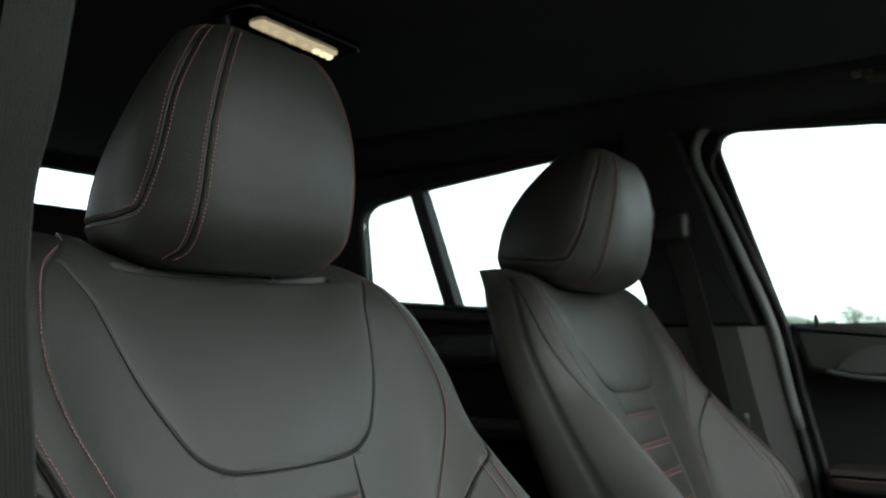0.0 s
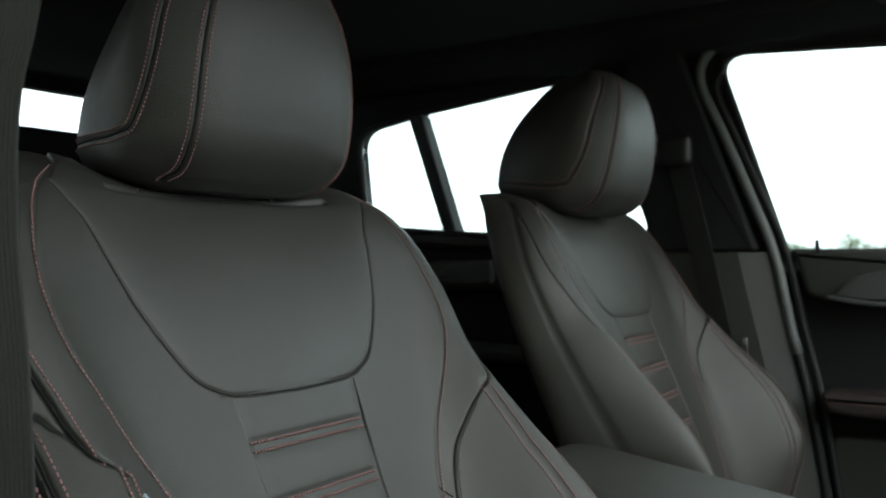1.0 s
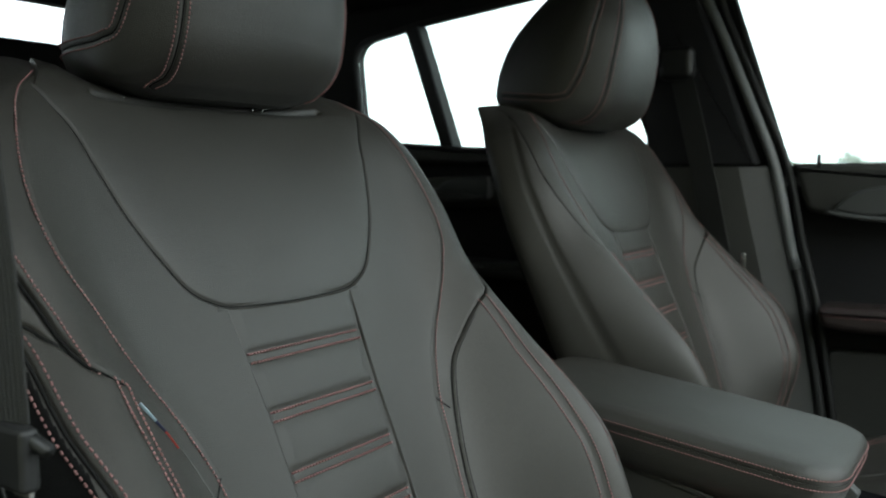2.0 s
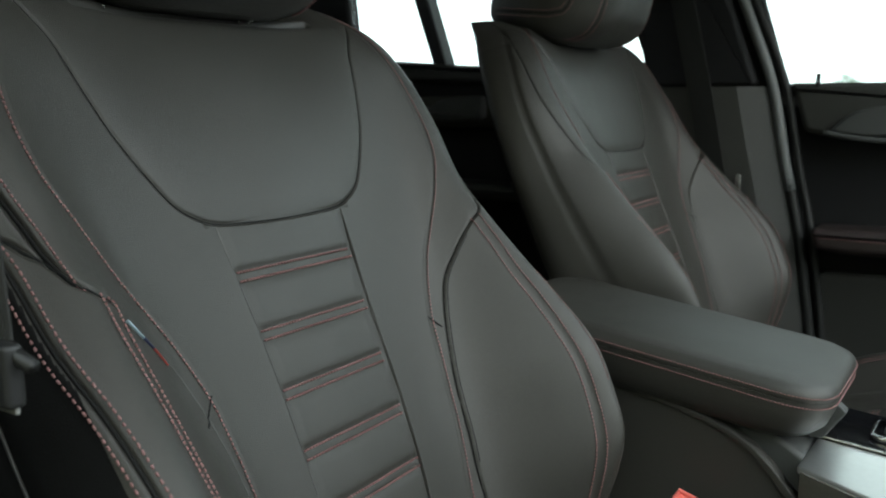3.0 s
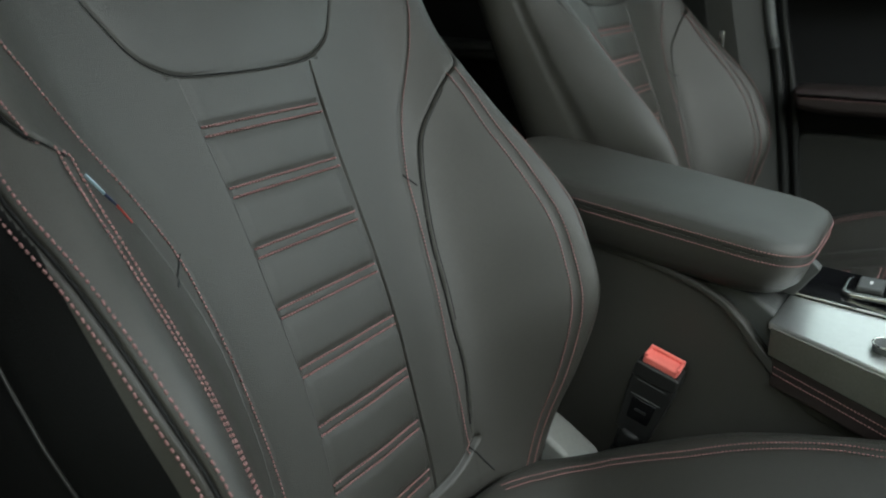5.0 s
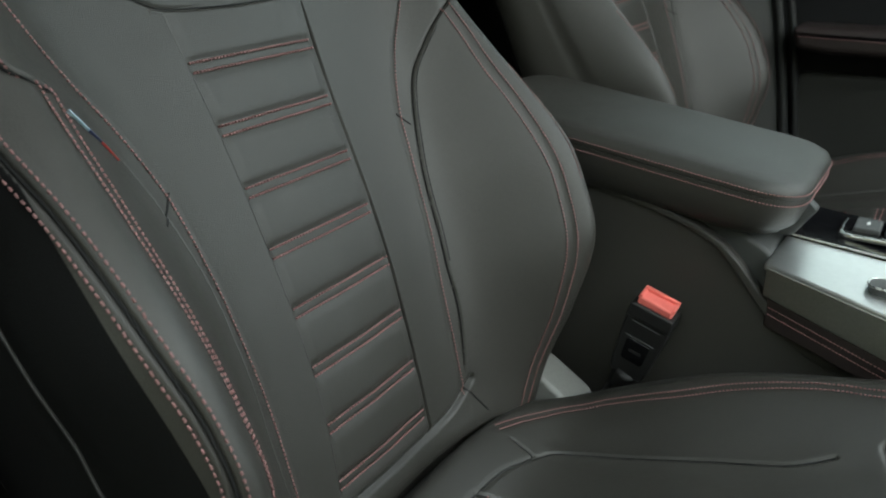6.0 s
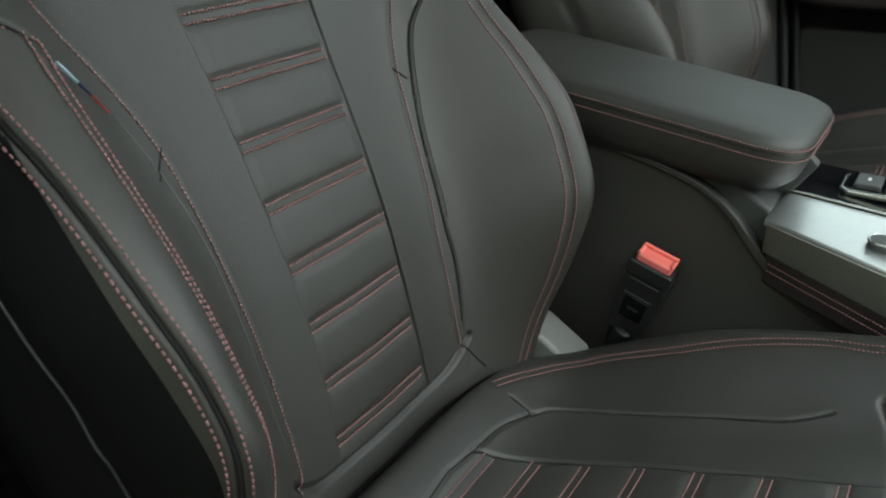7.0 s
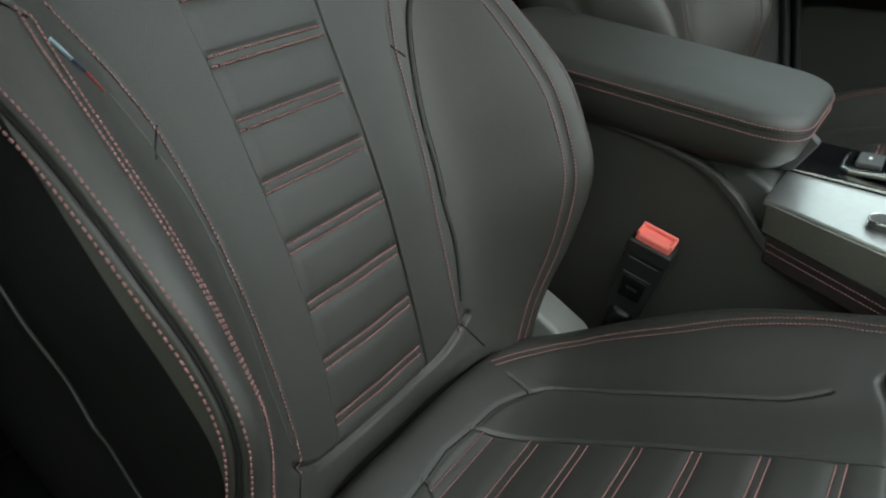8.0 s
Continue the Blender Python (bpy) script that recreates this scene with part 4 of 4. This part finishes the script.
tagged(part("ceiling", box((1.60, 2.0, .04), (.38, .45, 1.622), .004), HEADLINER), kind="structure")
tagged(part("floor", box((1.60, 3.2, .04), (.38, -.08, .335), .004), CARPET), kind="structure")
bm_rail = bmesh.new()
sec = [(1.099, 1.548), (1.06, 1.556), (1.01, 1.576), (.95, 1.6015), (1.099, 1.6015)]
ra = [bm_rail.verts.new((x, -.55, z)) for x, z in sec]
rb = [bm_rail.verts.new((x, 1.39, z)) for x, z in sec]
bm_rail.faces.new(ra)
bm_rail.faces.new(rb[::-1])
for i in range(5):
    bm_rail.faces.new((ra[i], rb[i], rb[(i + 1) % 5], ra[(i + 1) % 5]))
tagged(part("trim_roof_rail", bm_rail, HEADLINER), kind="structure")
tagged(part("wall_side", holed_plate([(-1.25, 1.165), (-1.25, 1.20), (-.62, 1.60), (1.40, 1.60), (1.40, 1.165)], [FRONT_WINDOW, REAR_WINDOW], "x", 1.10, 1.135), HEADLINER, smooth=False), kind="structure")
tagged(part("wall_outer", box((.02, 2.7, .82), (1.19, .05, .775), .004), PLASTIC), kind="structure")
tagged(part("wall_rear", holed_plate([(-.42, .36), (-.42, 1.60), (1.18, 1.60), (1.18, .36)], [REAR_GLASS], "y", 1.402, 1.44), HEADLINER, smooth=False), kind="structure")
near_hole = [(.24, 1.23), (.30, 1.50), (.80, 1.46), (.80, 1.26)]
tagged(part("wall_near_side", holed_plate([(.16, .36), (.16, 1.60), (1.40, 1.60), (1.40, .36)], [near_hole], "x", -.42, -.38), PLASTIC, smooth=False), kind="structure")
tagged(part("wall_front", box((1.56, .05, .70), (.38, -1.62, .70), .01), PLASTIC), kind="structure")


def pane(name, outline, axis, at):
    ob = part(name, prism(outline, axis, at, at + .004), GLASS, None, smooth=False)
    ob.visible_shadow = False
    return ob


def build_front_door():
    ob = thing("car_door", "closed car door with black and grey trim panel and window", "car door", group="doors on the far side")
    lower = [(-.06, 1.150), (-.06, .95), (-.06, .42), (-1.24, .42), (-1.24, 1.150)]
    part("door_panel", prism(rounded(lower, .03), "x", 1.124, 1.175, .006), HEADLINER, ob)
    part("upper_trim", prism(rounded([(-.152, 1.186), (-.176, 1.105), (-.215, 1.098), (-.60, 1.085), (-1.24, 1.07), (-1.24, 1.186)], .012), "x", 1.082, 1.150, .012, 4), DOOR_TRIM, ob, "warm grey upper trim")
    part("window_sill_seal", tube([(1.094, -.152, 1.184), (1.094, -.60, 1.184), (1.094, -1.14, 1.184)], .004, 8), RUBBER, ob)
    # inner door pull
    h = part("pull_handle", prism([tuple(q) for q in catmull([(-.220, 1.108), (-.250, 1.137), (-.300, 1.150), (-.36, 1.150), (-.42, 1.135), (-.40, 1.112), (-.33, 1.104), (-.27, 1.100), (-.220, 1.108)], 40)][:-1], "x", 1.058, 1.088, .006), PLASTIC_GREY, ob, "satin grey door pull")
    part("handle_rim", tube([(1.058, y, z) for y, z in catmull([(-.212, 1.106), (-.262, 1.098), (-.33, 1.094), (-.42, 1.098)], 24)], .0045, 8), PLASTIC_GREY, h)
    arm = [(-.205, .948), (-.212, .914), (-.26, .908), (-.60, .912), (-.90, .930), (-.90, .965), (-.60, .955)]
    part("door_armrest", prism(rounded(arm, .012), "x", 1.030, 1.124, .014, 4), LEATHER_DARK, ob, "dark leather door armrest")
    stitches(ob, [(1.0285, y, .934) for y in np.linspace(-.214, -.7, 60)], mirror=False)
    part("lower_panel", prism(rounded([(-.212, .866), (-.226, .48), (-1.2, .48), (-1.2, .89), (-.60, .875)], .02), "x", 1.098, 1.124, .008), DOOR_TRIM, ob, "grey lower panel")
    part("lock_pin", tube([(1.088, -.193, 1.180), (1.088, -.193, 1.203)], [.0042, .0036], 10), RUBBER, ob, "black lock pin")
    g = pane("window_pane", FRONT_WINDOW, "x", 1.115)
    g.parent = ob
    part("window_seal", tube([(1.101, y, z) for y, z in FRONT_WINDOW], .0065, 8, True), RUBBER, ob)
    return ob


def build_rear_door():
    ob = thing("car_door", "closed rear car door with black trim and divided window", "car door", group="doors on the far side")
    part("door_panel", prism(rounded([(.10, 1.19), (.06, .42), (.98, .42), (.98, 1.19)], .03), "x", 1.122, 1.175, .006), HEADLINER, ob)
    part("upper_trim", prism(rounded([(.112, 1.223), (.50, 1.230), (.80, 1.252), (.98, 1.262), (.98, 1.215), (.50, 1.192), (.110, 1.186)], .010), "x", 1.082, 1.150, .012, 4), DOOR_TRIM, ob, "warm grey sill trim")
    part("mid_trim", prism(rounded([(.30, 1.172), (.62, 1.166), (.72, 1.130), (.62, 1.100), (.30, 1.104)], .02), "x", 1.092, 1.124, .010, 4), PLASTIC, ob)
    part("pull_handle", prism(rounded([(.45, 1.168), (.56, 1.160), (.60, 1.130), (.55, 1.112), (.45, 1.118)], .012), "x", 1.070, 1.094, .007), PLASTIC_GREY, ob, "satin grey door pull")
    part("door_armrest", prism(rounded([(.30, .985), (.72, .995), (.74, .960), (.30, .955)], .010), "x", 1.040, 1.124, .012, 4), PLASTIC_GREY, ob, "grey door armrest")
    part("window_divider", prism([(.551, 1.232), (.585, 1.233), (.682, 1.500), (.645, 1.500)], "x", 1.088, 1.130, .004), RUBBER, ob, "black window divider bar")
    g = pane("window_pane", REAR_WINDOW, "x", 1.115)
    g.parent = ob
    part("window_seal", tube([(1.101, y, z) for y, z in REAR_WINDOW], .0060, 8, True), RUBBER, ob)
    return ob


def build_pillar():
    ob = thing("pillar_trim", "black door pillar trim with grey lower cover and door seal", "pillar trim")
    part("upper_cover", prism(rounded([(-.098, 1.184), (.020, 1.500), (.050, 1.580), (.150, 1.580), (.100, 1.184)], .012), "x", 1.062, 1.100, .008), HEADLINER, ob, "dark cloth cover")
    low = bmesh.new()
    prof = [(1.12, -.120), (1.088, -.118), (1.058, -.066), (1.052, -.020), (1.052, .095), (1.12, .095)]
    rows = []
    for z, dy in ((1.182, 0), (1.10, -.018), (.917, -.062), (.70, -.100), (.40, -.130)):
        rows.append([low.verts.new((x, y + dy * (1 if y < .05 else .15), z)) for x, y in prof])
    for A, B in zip(rows, rows[1:]):
        for i in range(len(prof)):
            low.faces.new((A[i], A[(i + 1) % 6], B[(i + 1) % 6], B[i]))
    low.faces.new(rows[0])
    low.faces.new(rows[-1][::-1])
    part("lower_cover", low, DOOR_TRIM, ob, "warm grey plastic lower cover", smooth=False)
    seal = catmull([(1.086, -.50, 1.560), (1.086, -.20, 1.569), (1.086, -.05, 1.566), (1.086, -.004, 1.545), (1.086, .006, 1.495), (1.086, -.030, 1.410), (1.086, -.080, 1.290), (1.086, -.122, 1.180), (1.086, -.150, 1.05), (1.086, -.180, .92), (1.086, -.215, .70), (1.086, -.235, .42)], 80)
    # One seal in two lengths: the upper has its highlight painted in.
    part("door_seal", tube([tuple(q) for q in seal if q[2] > 1.0], .0090, 10), SEAL_LIT, ob, "rubber door seal with its highlight in the grey")
    part("door_seal", tube([tuple(q) for q in seal if q[2] <= 1.03], .0088, 10), RUBBER, ob, "black rubber door seal")
    inner = catmull([(1.094, -.030, 1.520), (1.094, -.020, 1.480), (1.094, -.052, 1.400), (1.094, -.098, 1.290), (1.094, -.142, 1.180), (1.094, -.170, 1.05), (1.094, -.200, .92), (1.094, -.235, .70)], 60)
    part("door_seal", tube([tuple(q) for q in inner], .0070, 8), RUBBER, ob, "black rubber door seal")
    return ob


def build_far_belt():
    ob = thing("seat_belt", "dark grey woven seat belt on the far door pillar", "seat belt")
    path = catmull([(1.046, .046, 1.375), (1.044, .030, 1.330), (1.036, -.004, 1.20), (1.030, -.034, 1.07), (1.026, -.060, .95), (1.026, -.08, .80), (1.03, -.09, .45)], 40)
    part("webbing", ribbon([tuple(p) for p in path], [(-.004, -.0235, -.004)] * 40), BELT, ob, "woven grey webbing")
    part("height_adjuster", box((.030, .066, .060), (1.045, .043, 1.368), .014), BUCKLE_BLACK, ob, "black height adjuster")
    part("adjuster_cap", box((.020, .020, .040), (1.034, .083, 1.385), .005), PLASTIC_GREY, ob)
    part("tongue_plate", box((.004, .010, .030), (1.020, -.088, 1.020), .0015), CHROME, ob, "steel latch plate")
    return ob


build_front_door()
build_rear_door()
build_pillar()
build_far_belt()


def build_rear_bench():
    ob = thing("rear_bench", "dark leather rear bench seat", "car seat")
    part("bench_cushion", box((1.36, .50, .16), (.38, .72, .56), .05), LEATHER_SHADED, ob)
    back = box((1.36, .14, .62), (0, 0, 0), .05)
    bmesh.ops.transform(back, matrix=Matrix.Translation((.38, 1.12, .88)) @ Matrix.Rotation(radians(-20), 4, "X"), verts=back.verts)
    part("bench_backrest", back, LEATHER_SHADED, ob)
    part("bench_base", box((1.30, .44, .14), (.38, .74, .424), .02), PLASTIC, ob)
    return ob


build_rear_bench()


def build_near_pillar():
    ob = thing("pillar_trim", "black door pillar trim beside the near seat", "pillar trim")
    part("upper_cover", prism(rounded([(-.42, -.03), (-.345, -.03), (-.335, .0), (-.335, .158), (-.42, .158)], .012), "z", 1.06, 1.60, .006), PLASTIC_GREY, ob)
    part("lower_cover", prism(rounded([(-.42, -.10), (-.345, -.10), (-.33, -.06), (-.33, .158), (-.42, .158)], .012), "z", .36, 1.056, .006), PLASTIC, ob)
    return ob


def build_near_door():
    ob = thing("car_door", "open car door with black trim panel", "car door")
    m = Matrix.Translation((-.43, -1.22, 0)) @ Matrix.Rotation(radians(64), 4, "Z")
    for name, bm, mat in (("door_panel", box((.10, 1.10, .84), (-.03, .55, .77), .03), PLASTIC), ("door_armrest", box((.06, .6, .06), (.05, .5, .86), .02), LEATHER_DARK),
                          ("window_frame", tube([(-.03, .02, 1.19), (.0, .45, 1.50), (.0, .9, 1.56), (-.03, 1.08, 1.20)], .025, 8), RUBBER)):
        bmesh.ops.transform(bm, matrix=m, verts=bm.verts)
        part(name, bm, mat, ob)
    return ob


build_near_pillar()
build_near_door()


def build_dashboard():
    ob = thing("dashboard", "black dashboard below the windscreen", "dashboard")
    part("dash_top", prism(rounded([(-1.60, .50), (-1.60, 1.03), (-1.30, 1.05), (-1.05, 1.00), (-1.00, .90), (-1.08, .50)], .05), "x", -.38, 1.10, .01), PLASTIC, ob)
    part("dash_foot", box((1.40, .40, .16), (.36, -1.34, .43), .02), PLASTIC, ob)
    return ob


build_dashboard()
for x in (-.39, 1.12):
    tagged(part("trim_front_pillar", tube([(x, -1.62, 1.04), (x, -1.16, 1.33), (x, -.57, 1.590)], .035, 10), HEADLINER), kind="structure")


def build_dome_lamp():
    ob = thing("ceiling_light", "lit warm reading lamp in a black housing on the headliner", "lamp")
    part("housing", prism(rounded([(.225, .300), (.455, .300), (.455, .385), (.225, .385)], .02), "z", 1.590, 1.603, .004), GLOSS_BLACK, ob, "gloss black housing")
    m = Matrix.Translation((.350, .340, 1.5885)) @ Matrix.Rotation(radians(3), 4, "Z")
    lens = box((.162, .027, .008), (0, 0, 0), .0035)
    bmesh.ops.transform(lens, matrix=m, verts=lens.verts)
    lens_ob = part("lens", lens, LENS, ob, "warm lit lens")
    for x in (-.066, -.040, -.010, .020, .046, .062, .076):
        bm = bmesh.new()
        bmesh.ops.create_uvsphere(bm, u_segments=12, v_segments=8, radius=.0065)
        bmesh.ops.transform(bm, matrix=m @ Matrix.Translation((x, 0, -.003)), verts=bm.verts)
        part("bulb_cup", bm, BULB if x > .03 else LENS, lens_ob)
    return ob


build_dome_lamp()
hook = thing("grab_handle", "black grab handle with pale cap on the roof edge", "handle")
part("handle_bar", tube([(.985, -.30, 1.592), (.975, -.31, 1.575), (.972, -.40, 1.572), (.975, -.49, 1.575), (.985, -.50, 1.592)], .009, 8), PLASTIC, hook)
part("end_cap", box((.02, .03, .012), (.985, -.298, 1.588), .004), PLASTIC_GREY, hook)

# ---- outside ----
# Added wall, out of view: cuts low sky light from the near side.
tagged(part("wall_light_blocker", box((.2, 9, 2.3), (-1.85, -2.4, 1.15), .01), WALL_BLOCKER), kind="structure")
bm = bmesh.new()
bm.faces.new([bm.verts.new((x, y, 0)) for x, y in ((-3000, -3000), (3000, -3000), (3000, 3000), (-3000, 3000))])
tagged(part("ground", bm, ASPHALT), kind="structure")


def build_tree(at, height, width, seed):
    rng = random.Random(seed)
    ob = thing("tree", "distant green leafy tree beyond the car", "tree", at, "distant trees")
    part("trunk", tube([(0, 0, -.05), (.05, 0, height * .3), (.0, .08, height * .7)], [height * .035, height * .028, height * .012], 8), BARK, ob)
    for k in range(4):
        a = rng.uniform(0, 6.28)
        part("limb", tube([(.03, 0, height * .3), (math.cos(a) * width * .2, math.sin(a) * width * .2, height * .5), (math.cos(a) * width * .34, math.sin(a) * width * .34, height * .7)], [height * .016, height * .011, height * .005], 6), BARK, ob)
    verts, faces = [], []
    lumps = [(rng.uniform(-.32, .32) * width, rng.uniform(-.32, .32) * width, rng.uniform(.38, .82) * height, rng.uniform(.16, .26) * width) for _ in range(11)]
    for _ in range(900):
        cx, cy, cz, r = rng.choice(lumps)
        d = Vector((rng.gauss(0, 1), rng.gauss(0, 1), rng.gauss(0, 1))).normalized() * r * rng.uniform(.6, 1.05)
        c = Vector((cx, cy, cz)) + d
        e = rng.uniform(.07, .16)
        q = Euler((rng.uniform(0, 6), rng.uniform(0, 6), rng.uniform(0, 6))).to_matrix()
        b = len(verts)
        verts += [tuple(c + q @ Vector(o) * e) for o in ((1, 0, 0), (.2, .5, .12), (-1, 0, 0), (-.2, -.5, .12))]
        faces.append((b, b + 1, b + 2, b + 3))
    me = bpy.data.meshes.new("crown")
    me.from_pydata(verts, [], faces)
    link("crown", me, LEAF, ob, "green leaf crown")
    return ob


for k, (yaw, dist, height, width) in enumerate(((77.6, 104, 2.9, 3.2), (78.6, 110, 2.6, 4.0), (79.8, 108, 2.5, 3.6), (81.6, 100, 3.75, 4.6), (83.0, 103, 3.2, 4.4), (84.4, 99, 3.1, 4.6), (86.0, 105, 3.5, 5.0), (88.0, 104, 3.2, 5.0))):
    a = radians(yaw)
    build_tree((-.53 + dist * math.sin(a), -.5 + dist * math.cos(a), 0), height, width, k + 3)
